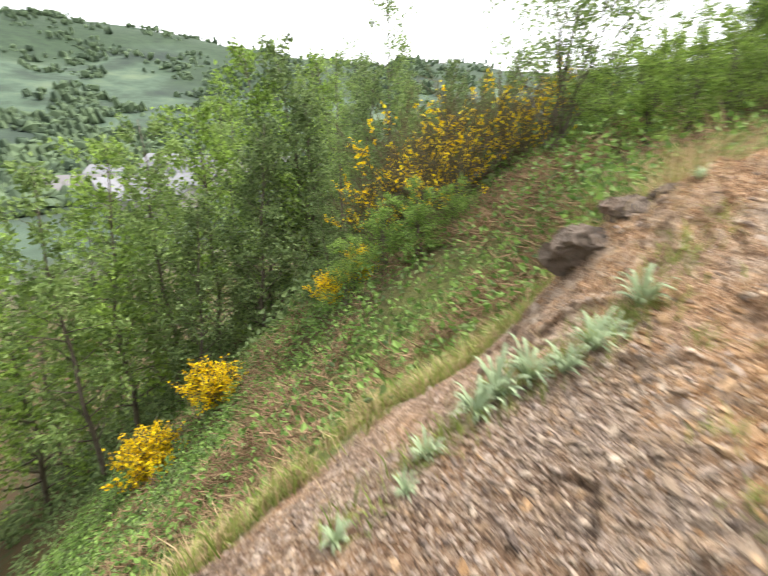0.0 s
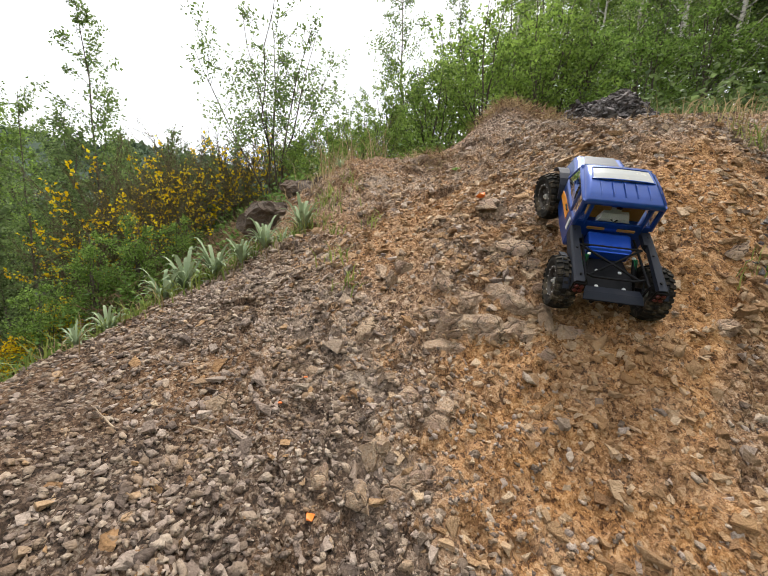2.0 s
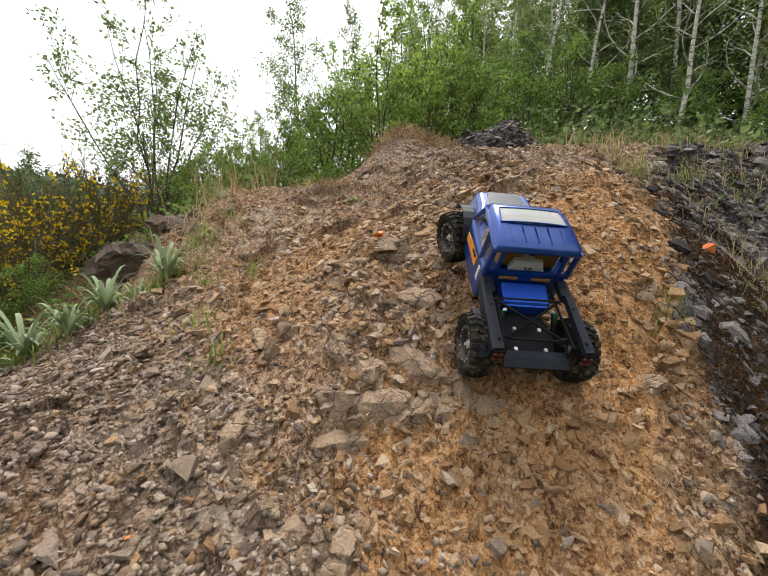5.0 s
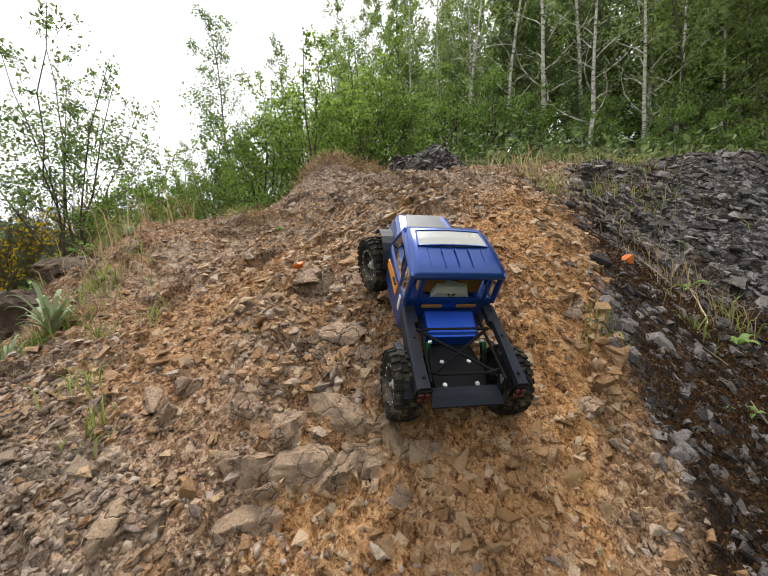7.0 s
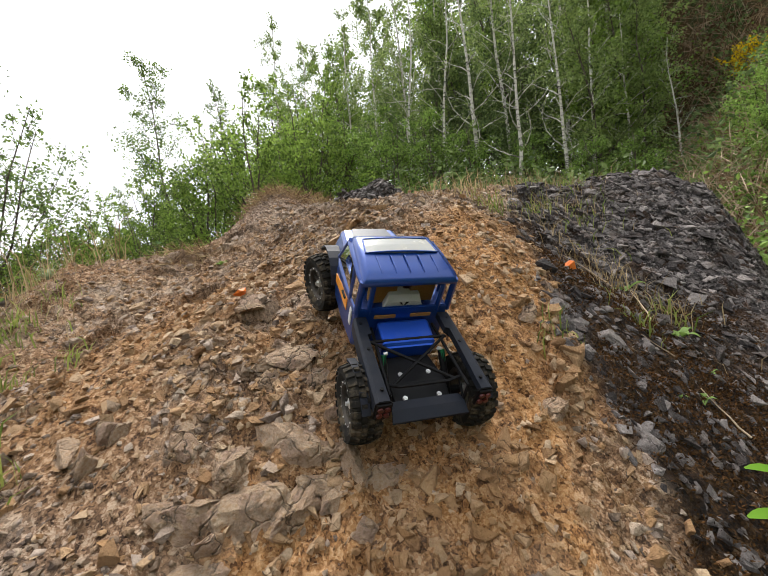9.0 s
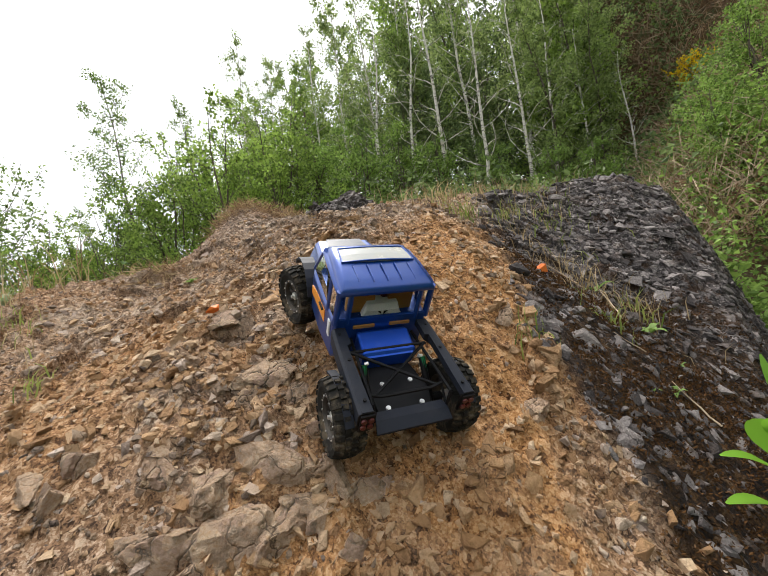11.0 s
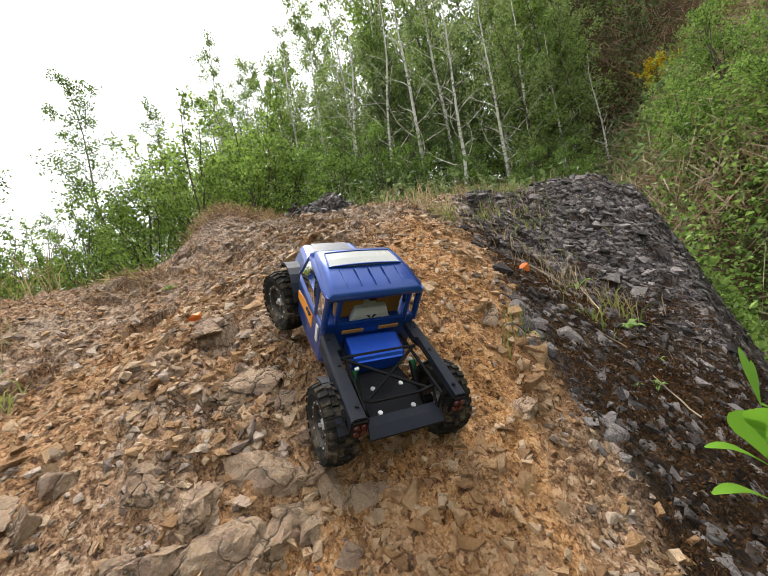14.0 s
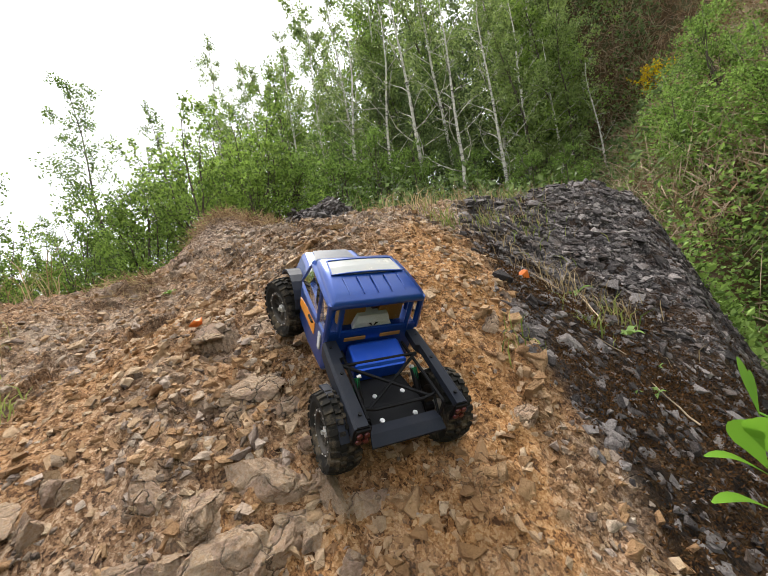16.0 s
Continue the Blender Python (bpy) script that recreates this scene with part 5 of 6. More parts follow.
cover("undergrowth", "green undergrowth across the hillside and wood floor", "undergrowth", LEAF_ALDER, 14000, within(4.5, 18.0, -11.0, 8.0, lambda x, y: np.clip(0.15 + 2.2 * fbm(x, y, 0.45, 170, 3), 0, 1) * smooth(-2.2, -0.8, y)), 0.25, 0.08, 0.055, R)
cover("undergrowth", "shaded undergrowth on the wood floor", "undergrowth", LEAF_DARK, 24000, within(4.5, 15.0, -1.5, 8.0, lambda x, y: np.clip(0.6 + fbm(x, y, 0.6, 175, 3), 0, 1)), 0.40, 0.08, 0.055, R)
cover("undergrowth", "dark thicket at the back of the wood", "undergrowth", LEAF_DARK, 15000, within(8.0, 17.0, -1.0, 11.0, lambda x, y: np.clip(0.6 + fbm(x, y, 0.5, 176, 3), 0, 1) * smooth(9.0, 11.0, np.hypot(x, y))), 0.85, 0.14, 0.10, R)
cover("undergrowth", "patchy green scrub over the bracken hillside", "undergrowth", LEAF_SHRUB, 14000, within(4.5, 12.0, -6.5, -0.6, lambda x, y: smooth(0.0, 0.25, fbm(x, y, 0.7, 178, 3))), 0.22, 0.07, 0.05, R)
cover("undergrowth", "low green undergrowth on the slope behind", "undergrowth", LEAF_BRAMBLE, 16000, within(-7.0, 2.2, -7.0, 0.6, lambda x, y: smooth(0.1, 0.9, np.maximum(-0.75 - y, -1.0 - x)) * np.clip(0.4 + 1.5 * fbm(x, y, 0.7, 185, 3), 0, 1)), 0.14, 0.06, 0.042, R)
cover("undergrowth", "dark undergrowth below the trees of the western slope", "undergrowth", LEAF_DARK, 16000, within(-9.0, 3.0, 5.0, 14.0, lambda x, y: np.clip(0.6 + fbm(x, y, 0.6, 180, 3), 0, 1)), 0.35, 0.11, 0.08, R)


def grass(name, label, material, n, sample, length, width, rng):
    x, y = sample(rng, n)
    z, _ = land(x, y)
    a = Acc()
    lean = rng.normal(0, 0.45, (n, 2))
    L = length * rng.uniform(0.4, 1.2, n)
    base = np.c_[x, y, z - 0.004]
    d1 = np.c_[lean * 0.5, np.ones(n)]
    d1 /= np.linalg.norm(d1, axis=1)[:, None]
    d2 = np.c_[lean * 1.8, np.full(n, 0.55)]
    d2 /= np.linalg.norm(d2, axis=1)[:, None]
    side = np.cross(d1, rng.normal(0, 1, (n, 3)))
    side /= np.linalg.norm(side, axis=1)[:, None] + 1e-9
    w = (width * rng.uniform(0.6, 1.2, n))[:, None]
    mid = base + d1 * (L * 0.55)[:, None]
    tip = mid + d2 * (L * 0.5)[:, None]
    v = np.stack([base - side * w / 2, base + side * w / 2, mid + side * w * 0.45, mid - side * w * 0.45, tip], 1).reshape(-1, 3)
    i = np.arange(n) * 5
    f = [(q, q + 1, q + 2, q + 3) for q in i] + [(q + 3, q + 2, q + 4) for q in i]
    a.add(v, f)
    return tagged(part(name, a, material), label, "grass", kind="stuff")


def turf_strip(x, y):
    return smooth(-0.06, 0.12, y - turf_edge(x)) * smooth(1.5, 0.5, y - turf_edge(x)) * smooth(-1.2, -0.2, x) * np.clip(0.35 + 1.6 * fbm(x, y, 3, 190, 2), 0, 1)


grass("grass", "green and yellow grass along the edge of the gravel", BLADE, 15000, within(-1.2, 3.0, 0.2, 3.2, turf_strip), 0.13, 0.005, R)
grass("dry_grass", "pale dry grass along the edge of the gravel", STRAW, 17000, within(-1.2, 3.0, 0.2, 3.2, turf_strip), 0.14, 0.0036, R)
cover("dead_grass", "matted dead grass and roots over the crest", "grass", STRAW, 850, about([(1.95, 1.30), (2.05, 1.2), (2.05, 1.0), (1.45, 1.24)], 0.06), 0.014, 0.06, 0.003, R, 0.25)
cover("dead_grass", "brown matted roots over the crest", "grass", BRACKEN, 1300, about([(1.92, 1.30), (2.0, 1.22), (2.04, 1.34), (2.08, 1.12), (2.05, 1.0), (1.45, 1.24)], 0.07), 0.012, 0.06, 0.0035, R, 0.3)
grass("grass", "thin green grass along the crest", BLADE, 280, within(1.9, 3.2, -0.5, 1.3, lambda x, y: np.exp(-(((y - 0.05 + 0.25 * (x - 2.2)) / 0.26) ** 2)) * smooth(0.0, 0.12, fbm(x, y, 5, 197, 2))), 0.075, 0.004, R)
grass("dry_grass", "pale seeding grass along the crest", STRAW, 520, within(1.9, 3.2, -0.5, 1.3, lambda x, y: np.exp(-(((y - 0.2 + 0.25 * (x - 2.2)) / 0.22) ** 2))), 0.11, 0.003, R)
cover("moss", "dark brown moss between the ochre soil and the shale", "moss", MOSS, 34000, within(0.6, 2.0, -0.65, 0.1, lambda x, y: mossy(x, y) * np.clip(0.5 + 1.8 * fbm(x, y, 9, 195, 3), 0, 1)), 0.004, 0.0065, 0.0032, R, 0.6)
TUFTS = [(2.11, 0.0), (1.87, 0.12), (2.16, -0.13), (1.64, -0.29), (1.60, -0.25), (1.62, -0.18)]
grass("grass", "green grass tufts between the black shale", BLADE, 110, about(TUFTS[:3] + [(1.62, -0.3)], 0.03), 0.075, 0.0035, R)
grass("dry_grass", "dry yellow grass fallen over the shale", STRAW, 300, about(TUFTS + [(1.85, -0.08), (1.68, -0.25), (1.75, -0.15), (2.3, -0.1)], 0.055), 0.085, 0.0022, R)
grass("grass", "wispy grey-green weeds among the mulleins", BLADE, 700, about([(0.2, 0.8), (0.3, 0.88), (0.47, 0.9), (0.72, 1.04), (0.1, 0.74), (-0.05, 0.6), (0.58, 0.98), (0.38, 0.9), (0.85, 1.15), (0.64, 1.04)], 0.045), 0.07, 0.004, R)
grass("dry_grass", "dry stalks among the mulleins", STRAW, 420, about([(0.2, 0.88), (0.42, 0.95), (0.65, 1.08), (0.85, 1.25), (0.05, 0.72), (1.0, 1.42)], 0.08), 0.09, 0.0025, R)
grass("dry_grass", "tall dry stalks at the northern edge", STRAW, 420, about([(1.15, 1.68), (1.3, 1.72), (1.0, 1.72)], 0.12), 0.24, 0.0035, R)
grass("grass", "single grass blades in the gravel", BLADE, 160, about([(0.62, 0.62), (0.74, 0.86), (0.6, 0.5), (0.98, 1.2), (0.8, 0.72), (1.2, -0.1), (1.42, -0.24)], 0.02), 0.06, 0.003, R)


def rosette(name, label, material, seed, count, length, width, rise=0.7):
    """A leafy rosette of long, channelled leaves; each leaf a part."""
    rng = np.random.default_rng(seed)
    root = tagged(empty(name), label, "plant")
    for i in range(count):
        az = i * 2.4 + rng.normal(0, 0.2)
        up = rise * rng.uniform(0.5, 1.5)
        L, w = length * rng.uniform(0.65, 1.15), width * rng.uniform(0.8, 1.15)
        n = 7
        out = np.array([math.cos(az), math.sin(az), 0])
        side = np.array([-math.sin(az), math.cos(az), 0])
        v = []
        for j in range(n):
            t = j / (n - 1)
            p = out * L * t * (1 - 0.12 * t) + np.array([0, 0, L * (up * t - (0.35 + 0.5 * up) * t * t) + 0.004])
            ww = w * (0.18 + 0.82 * math.sin(math.pi * min(1, t * 0.86 + 0.10)) ** 0.8) * (1 - t**6)
            v += [p - side * ww / 2 + (0, 0, 0.18 * ww), p + (0, 0, 0), p + side * ww / 2 + (0, 0, 0.18 * ww)]
        f = [(3 * j + q, 3 * j + q + 1, 3 * j + q + 4, 3 * j + q + 3) for j in range(n - 1) for q in (0, 1)]
        part("leaf", Acc().add(v, f), material, root, smooth=True)
    return root


MULL = "grey-green woolly mullein rosette in the gravel"
mullein = rosette("mullein", MULL, LEAF_MULLEIN, 51, 30, 0.075, 0.0115, 2.2)
spots = [(0.22, 0.80, 10, 1.3), (0.28, 0.85, 80, 1.5), (0.36, 0.87, 150, 1.4), (0.43, 0.85, 200, 1.1), (0.51, 0.89, 40, 1.3), (0.69, 1.03, 250, 1.6), (0.10, 0.72, 300, 0.9), (-0.08, 0.55, 20, 0.7), (0.05, 0.62, 100, 0.6), (0.59, 0.95, 60, 0.9), (1.04, 1.42, 0, 0.7)]
for i, (x, y, turn, size) in enumerate(spots):
    m = pose(x, y, height(x, y) - 0.004, rz=turn)
    c = mullein if i == 0 else copy_thing(mullein, m)
    c.matrix_basis = m
    c.scale = (0.74 * size,) * 3
    tagged(c, group="mulleins at the gravel's edge")
herb = rosette("herb", "small bright green herb rooted in dark moss", LEAF_BRAMBLE, 52, 6, 0.055, 0.026, 0.9)
for i, (x, y, turn, size) in enumerate([(1.66, -0.225, 0, 1.6), (1.54, -0.315, 60, 1.2), (1.31, -0.31, 100, 0.6), (1.27, -0.27, 200, 0.45), (1.50, -0.30, 20, 0.6), (1.42, -0.34, 20, 0.4), (1.44, 1.05, 90, 0.9), (2.11, 0.0, 30, 0.8)]):
    m = pose(x, y, height(x, y) - 0.003, rz=turn)
    c = herb if i == 0 else copy_thing(herb, m)
    c.matrix_basis = m
    c.scale = (0.62 * size,) * 3
    tagged(c, group="herbs in the moss")


def leafy_shoot():
    """The fresh shoot close to the lens, with big smooth leaves."""
    rng = np.random.default_rng(9)
    x, y = 1.007, -0.393
    z0 = height(x, y)
    grown = np.array([0.9915, -0.361, z0 + 0.033])
    root = tagged(empty("leafy_shoot", pose(x, y, z0)), "fresh green shoot with large smooth oval leaves", "plant")
    a = Acc()
    top = 0.56 - z0
    tube(a, [(0.03, -0.02, -0.02), (0.02, -0.01, 0.35 * top), (0.0, 0.0, 0.7 * top), (-0.006, 0.008, 0.9 * top), (0.018, 0.01, top + 0.01)], [0.004, 0.0035, 0.003, 0.0022, 0.001], 6)
    part("stem", a, LEAF_FRESH, root, smooth=True)
    for foot, tip, w in (((0.964, -0.321, 0.551), (0.951, -0.262, 0.585), 0.027), ((0.962, -0.315, 0.515), (0.933, -0.254, 0.543), 0.027),
                         ((0.969, -0.319, 0.560), (0.968, -0.298, 0.615), 0.03), ((0.973, -0.326, 0.573), (0.951, -0.313, 0.622), 0.028),
                         ((1.003, -0.335, 0.605), (1.024, -0.336, 0.671), 0.008), ((1.003, -0.335, 0.605), (1.018, -0.342, 0.655), 0.007)):
        start = np.array(foot) - grown
        d = np.array(tip) - np.array(foot)
        joint = Acc()
        tube(joint, [(-0.002, 0.003, start[2] - 0.02), (start * 0.5 + np.array([-0.001, 0.002, start[2] - 0.01]) * 0.5), start + d * 0.06], [0.0018, 0.0014, 0.001], 5)
        part("leaf_stalk", joint, LEAF_FRESH, root, smooth=True)
        side = unit(np.cross(d, (0, 0, 1) if w < 0.0275 and w > 0.02 else (-0.9, 0.25, 0.35)))
        n = 8
        v = []
        for j in range(n):
            t = j / (n - 1)
            p = start + d * t + np.array([0, 0, 0.008 * math.sin(math.pi * t)])
            ww = w * math.sin(math.pi * (0.04 + 0.93 * t)) ** 0.75 * (0.35 + 0.65 * min(1, 2.2 * t))
            v += [p - side * ww / 2 + (0, 0, 0.15 * ww), p, p + side * ww / 2 + (0, 0, 0.15 * ww)]
        f = [(3 * j + q, 3 * j + q + 1, 3 * j + q + 4, 3 * j + q + 3) for j in range(n - 1) for q in (0, 1)]
        part("leaf", Acc().add(v, f), LEAF_FRESH, root, smooth=True)


leafy_shoot()


def stick(x, y, turn, length, r, tilt=0.0, lift=0.01, label="dry fallen stick lying on the bank"):
    rng = np.random.default_rng(int(abs(x * 100 + y * 1000 + turn)))
    a = Acc()
    n = 6
    pts = np.c_[np.linspace(-length / 2, length / 2, n), rng.normal(0, 0.012 * length, n), rng.normal(0, 0.008 * length, n)]
    tube(a, pts, np.linspace(r, 0.35 * r, n), 6)
    c, s = math.cos(radians(turn)), math.sin(radians(turn))
    za, zb = height(x - c * length / 2, y - s * length / 2), height(x + c * length / 2, y + s * length / 2)
    ob = part("stick", a, DEADWOOD, m=pose(x, y, (za + zb) / 2 + lift, 0, -math.degrees(math.atan2(zb - za, length)) + tilt, turn))
    return tagged(ob, label, "stick", "sticks")


for row in ((-0.5, 2.3, 20, 0.9, 0.008), (-0.45, 2.45, 28, 0.8, 0.007), (-0.55, 2.2, 12, 0.7, 0.006), (-0.62, 1.35, 50, 0.7, 0.005), (0.1, 0.33, 120, 0.06, 0.0016), (0.22, 0.26, 140, 0.05, 0.0014), (1.3, -0.33, 40, 0.10, 0.0018), (1.38, -0.26, 100, 0.07, 0.0015), (1.55, -0.25, 10, 0.16, 0.002), (1.62, -0.15, 70, 0.15, 0.002), (0.85, 1.5, 40, 0.35, 0.005), (0.95, 1.45, 60, 0.3, 0.004), (2.3, 6.6, 15, 1.3, 0.02)):
    stick(*row)


# ---- orange course markers ----
k = Mat("orange_marker", 0.55)
k.color(k.ramp(k.noise(30, 4), [(0.3, (0.62, 0.13, 0.02)), (0.6, (0.80, 0.20, 0.03)), (0.8, (0.55, 0.22, 0.09))]))
MARK = k.m


def chunk(rng, points=11):
    """A sharp-edged stone: the hull of a few points about a ball."""
    p = rng.normal(0, 1, (points, 3))
    p /= np.linalg.norm(p, axis=1)[:, None]
    p *= rng.uniform(0.75, 1.0, (points, 1))
    bm = bmesh.new()
    for q in p:
        bm.verts.new(q)
    hull = bmesh.ops.convex_hull(bm, input=bm.verts[:])
    bmesh.ops.delete(bm, geom=list({g for g in hull["geom_interior"] + hull["geom_unused"] if isinstance(g, bmesh.types.BMVert)}), context="VERTS")
    bm.verts.index_update()
    v = np.array([q.co[:] for q in bm.verts])
    f = np.array([[q.index for q in t.verts] for t in bm.faces])
    bm.free()
    return v, f


R = np.random.default_rng(3)
for x, y, s, flat in ((1.361, 0.328, 0.032, 0.5), (1.029, 0.490, 0.020, 0.6), (1.53, -0.118, 0.027, 0.6), (0.346, 0.266, 0.006, 0.5), (0.40, 0.285, 0.006, 0.5), (0.33, 0.09, 0.012, 0.7)):
    v, f = chunk(R, 10)
    ob = part("course_marker", Acc().add(v * (s, 0.8 * s, flat * s), f), MARK, m=pose(x, y, height(x, y) + 0.35 * s * flat + 0.010, 10, -25, R.uniform(0, 360)))
    tagged(ob, "small orange-painted stone marking the course", "marker", "course markers")


# ---- far valley: houses and woods ----
k = Mat("house_wall", 0.85)
k.color(k.mix(k.each(), (0.28, 0.265, 0.245), (0.18, 0.172, 0.16)))
WALLS = k.m
k = Mat("house_roof", 0.7)
k.color(k.ramp(k.each(), [(0.2, (0.12, 0.12, 0.13)), (0.6, (0.21, 0.21, 0.22)), (0.9, (0.11, 0.10, 0.095))]))
ROOFS = k.m
k = Mat("house_glass", 0.15)
k.color((0.05, 0.06, 0.07))
DARKGLASS = k.m


def house(x, y, turn, w, d, h):
    root = tagged(empty("house", pose(x, y, height(x, y), rz=turn)), "pale house with a light grey pitched roof in the valley", "house", "houses in the valley")
    a = Acc()
    box(a, (-w / 2, -d / 2, -2), (w / 2, d / 2, h))
    a.add([(-w / 2, -d / 2, h), (-w / 2, d / 2, h), (-w / 2, 0, h + d * 0.33), (w / 2, -d / 2, h), (w / 2, d / 2, h), (w / 2, 0, h + d * 0.33)], [(0, 2, 1), (3, 4, 5)])
    wall = part("wall", a, WALLS, root)
    a = Acc()
    o = 0.5
    for s in (-1, 1):
        c = np.array([(-w / 2 - o, s * (d / 2 + o), h - 0.2), (w / 2 + o, s * (d / 2 + o), h - 0.2), (w / 2 + o, 0, h + d * 0.33 + 0.15), (-w / 2 - o, 0, h + d * 0.33 + 0.15)])
        a.add(np.concatenate([c, c + (0, 0, 0.25)]), [(0, 1, 2, 3), (7, 6, 5, 4), (0, 4, 5, 1), (1, 5, 6, 2), (2, 6, 7, 3), (3, 7, 4, 0)])
    part("roof", a, ROOFS, root)
    for s in (-1, 1):
        for i in range(3):
            a = Acc()
            cx = -w / 2 + w * (i + 0.5) / 3
            box(a, (cx - 0.6, s * d / 2 - 0.06, 1.0), (cx + 0.6, s * d / 2 + 0.06, 2.3))
            part("window", a, DARKGLASS, root)


R = np.random.default_rng(8)
for az, d, w in ((-30, 92, 14), (-33, 118, 16), (-26, 125, 12), (-22, 140, 15), (-38, 150, 18), (-28, 175, 26), (-19, 190, 16), (-24, 230, 30), (-41, 210, 16), (-35, 260, 20), (-16, 240, 18), (-29, 320, 34)):
    x, y, _ = at_bearing(az, d, O)
    house(x, y, float(R.uniform(-50, 50)), w, w * 0.6, 3.4)


def far_wood(name, label, material, n, d0, d1, size, seed):
    rng = np.random.default_rng(seed)
    a = Acc()
    shapes = [chunk(rng, 11) for _ in range(6)]
    az, d = np.radians(rng.uniform(-62, 12, 6 * n)), d0 * (d1 / d0) ** rng.uniform(0, 1, 6 * n)
    x, y = d * np.sin(az), d * np.cos(az)
    keep = np.flatnonzero(fbm(x, y, 0.02, 200, 3) >= 0.03)[:n]
    x, y = x[keep], y[keep]
    z, _ = land(x, y)
    for i in range(len(x)):
        s = size * rng.uniform(0.6, 1.4)
        for _ in range(2):
            v, f = shapes[rng.integers(0, 6)]
            o = rng.normal(0, 0.55, 3) * s * (1, 1, 0.4)
            a.add(v * s * rng.uniform(0.5, 0.9) * (1, 1, 1.1) + o + (x[i], y[i], z[i] + s * 0.45), f)
    return tagged(part(name, a, material), label, "woodland", kind="stuff")


far_wood("far_trees", "rounded green trees scattered round the village", FAR_HAZED_LEAF, 1000, 60, 420, 2.2, 61)
far_wood("far_trees", "green hedges and trees on the far hillside", FAR_HAZED_LEAF, 2300, 110, 900, 3.2, 62)
far_wood("far_trees", "dark plantation trees on the far hill", FAR_HAZED_LEAF, 3000, 320, 1150, 6.0, 63)


# ---- loose stones: the larger ones singly, the rest as gravel ----
R = np.random.default_rng(4)


def hulled(p):
    bm = bmesh.new()
    for q in p:
        bm.verts.new(q)
    hull = bmesh.ops.convex_hull(bm, input=bm.verts[:])
    bmesh.ops.delete(bm, geom=list({g for g in hull["geom_interior"] + hull["geom_unused"] if isinstance(g, bmesh.types.BMVert)}), context="VERTS")
    bm.verts.index_update()
    v, f = np.array([q.co[:] for q in bm.verts]), np.array([[q.index for q in t.verts] for t in bm.faces])
    bm.free()
    return v, f


def chip(rng):
    """A flat-faced splinter: an uneven many-sided outline, smaller and shifted on top."""
    n = int(rng.integers(4, 7))
    a = np.sort(rng.uniform(0, 2 * np.pi, n)) + np.linspace(0, 2 * np.pi, n, endpoint=False) * 0.6
    r = rng.uniform(0.65, 1.15, n)
    low = np.c_[r * np.cos(a), r * np.sin(a), np.full(n, -0.75) + rng.uniform(-0.2, 0.2, n)]
    top = np.c_[low[:, :2] * rng.uniform(0.45, 0.95, (n, 1)) + rng.normal(0, 0.15, 2), np.full(n, 0.75) + rng.uniform(-0.45, 0.25, n)]
    return hulled(np.concatenate([low, top]))


def block(rng):
    """A sharp block: a cube with shifted corners, some of them broken off."""
    p = np.array([(x, y, z) for x in (-1, 1) for y in (-1, 1) for z in (-1, 1)], float) * 0.78
    p += rng.normal(0, 0.22, p.shape)
    p[rng.integers(0, 8, 2)] *= 0.45
    return hulled(p)


SHAPES = [chip(R) if i % 2 else block(R) for i in range(16)] + [hulled(R.normal(0, 0.6, (6, 3))) for _ in range(12)] + [chunk(R, 12) for _ in range(10)]


def slope_frames(x, y):
    e = 0.02
    zx = (land(x + e, y, False)[0] - land(x - e, y, False)[0]) / (2 * e)
    zy = (land(x, y + e, False)[0] - land(x, y - e, False)[0]) / (2 * e)
    n = np.stack([-zx, -zy, np.ones_like(zx)], 1)
    n += R.normal(0, 0.24, n.shape)
    n /= np.linalg.norm(n, axis=1)[:, None]
    t = np.cross(n, R.normal(0, 1, n.shape))
    t /= np.linalg.norm(t, axis=1)[:, None]
    return t, np.cross(n, t), n


def stone_kind(x, y):
    ochre, shale, turf, litter, far, wood, pile = kinds(x, y)
    u = R.uniform(0, 1, len(x))
    grey = 0.42 + 0.4 * smooth(0.55, 0.2, x)
    out = np.where(u < grey, 1, 0)
    out = np.where(R.uniform(0, 1, len(x)) < np.minimum(0.92, 1.15 * ochre), 2, out)
    return np.where(shale > R.uniform(0.25, 0.75, len(x)), 3, out)


def dims(size):
    n = len(size)
    return np.stack([size * R.uniform(0.8, 1.5, n), size * R.uniform(0.6, 1.0, n), size * R.uniform(0.32, 0.8, n)], 1)


def stone_keep(x, y):
    ochre, shale, turf, litter, far, wood, pile = kinds(x, y)
    return np.clip((1 - 0.93 * turf) * (1 - 0.9 * litter) * (1 - 0.75 * mossy(x, y)) * np.maximum(0.22, 0.55 + 0.45 * smooth(1.4, 0.8, x) - 0.30 * ochre + 1.1 * fbm(x, y, 2.2, 210, 3)), 0, 1)


SOIL = rock_mat("dark_soil", [(0.2, (0.014, 0.011, 0.009)), (0.5, (0.055, 0.042, 0.034)), (0.8, (0.17, 0.13, 0.10))], (0.14, 0.085, 0.05), 0.5)
STONES = (STONE, GREY, OCHRE, SHALE, LEDGE)
shared = {}


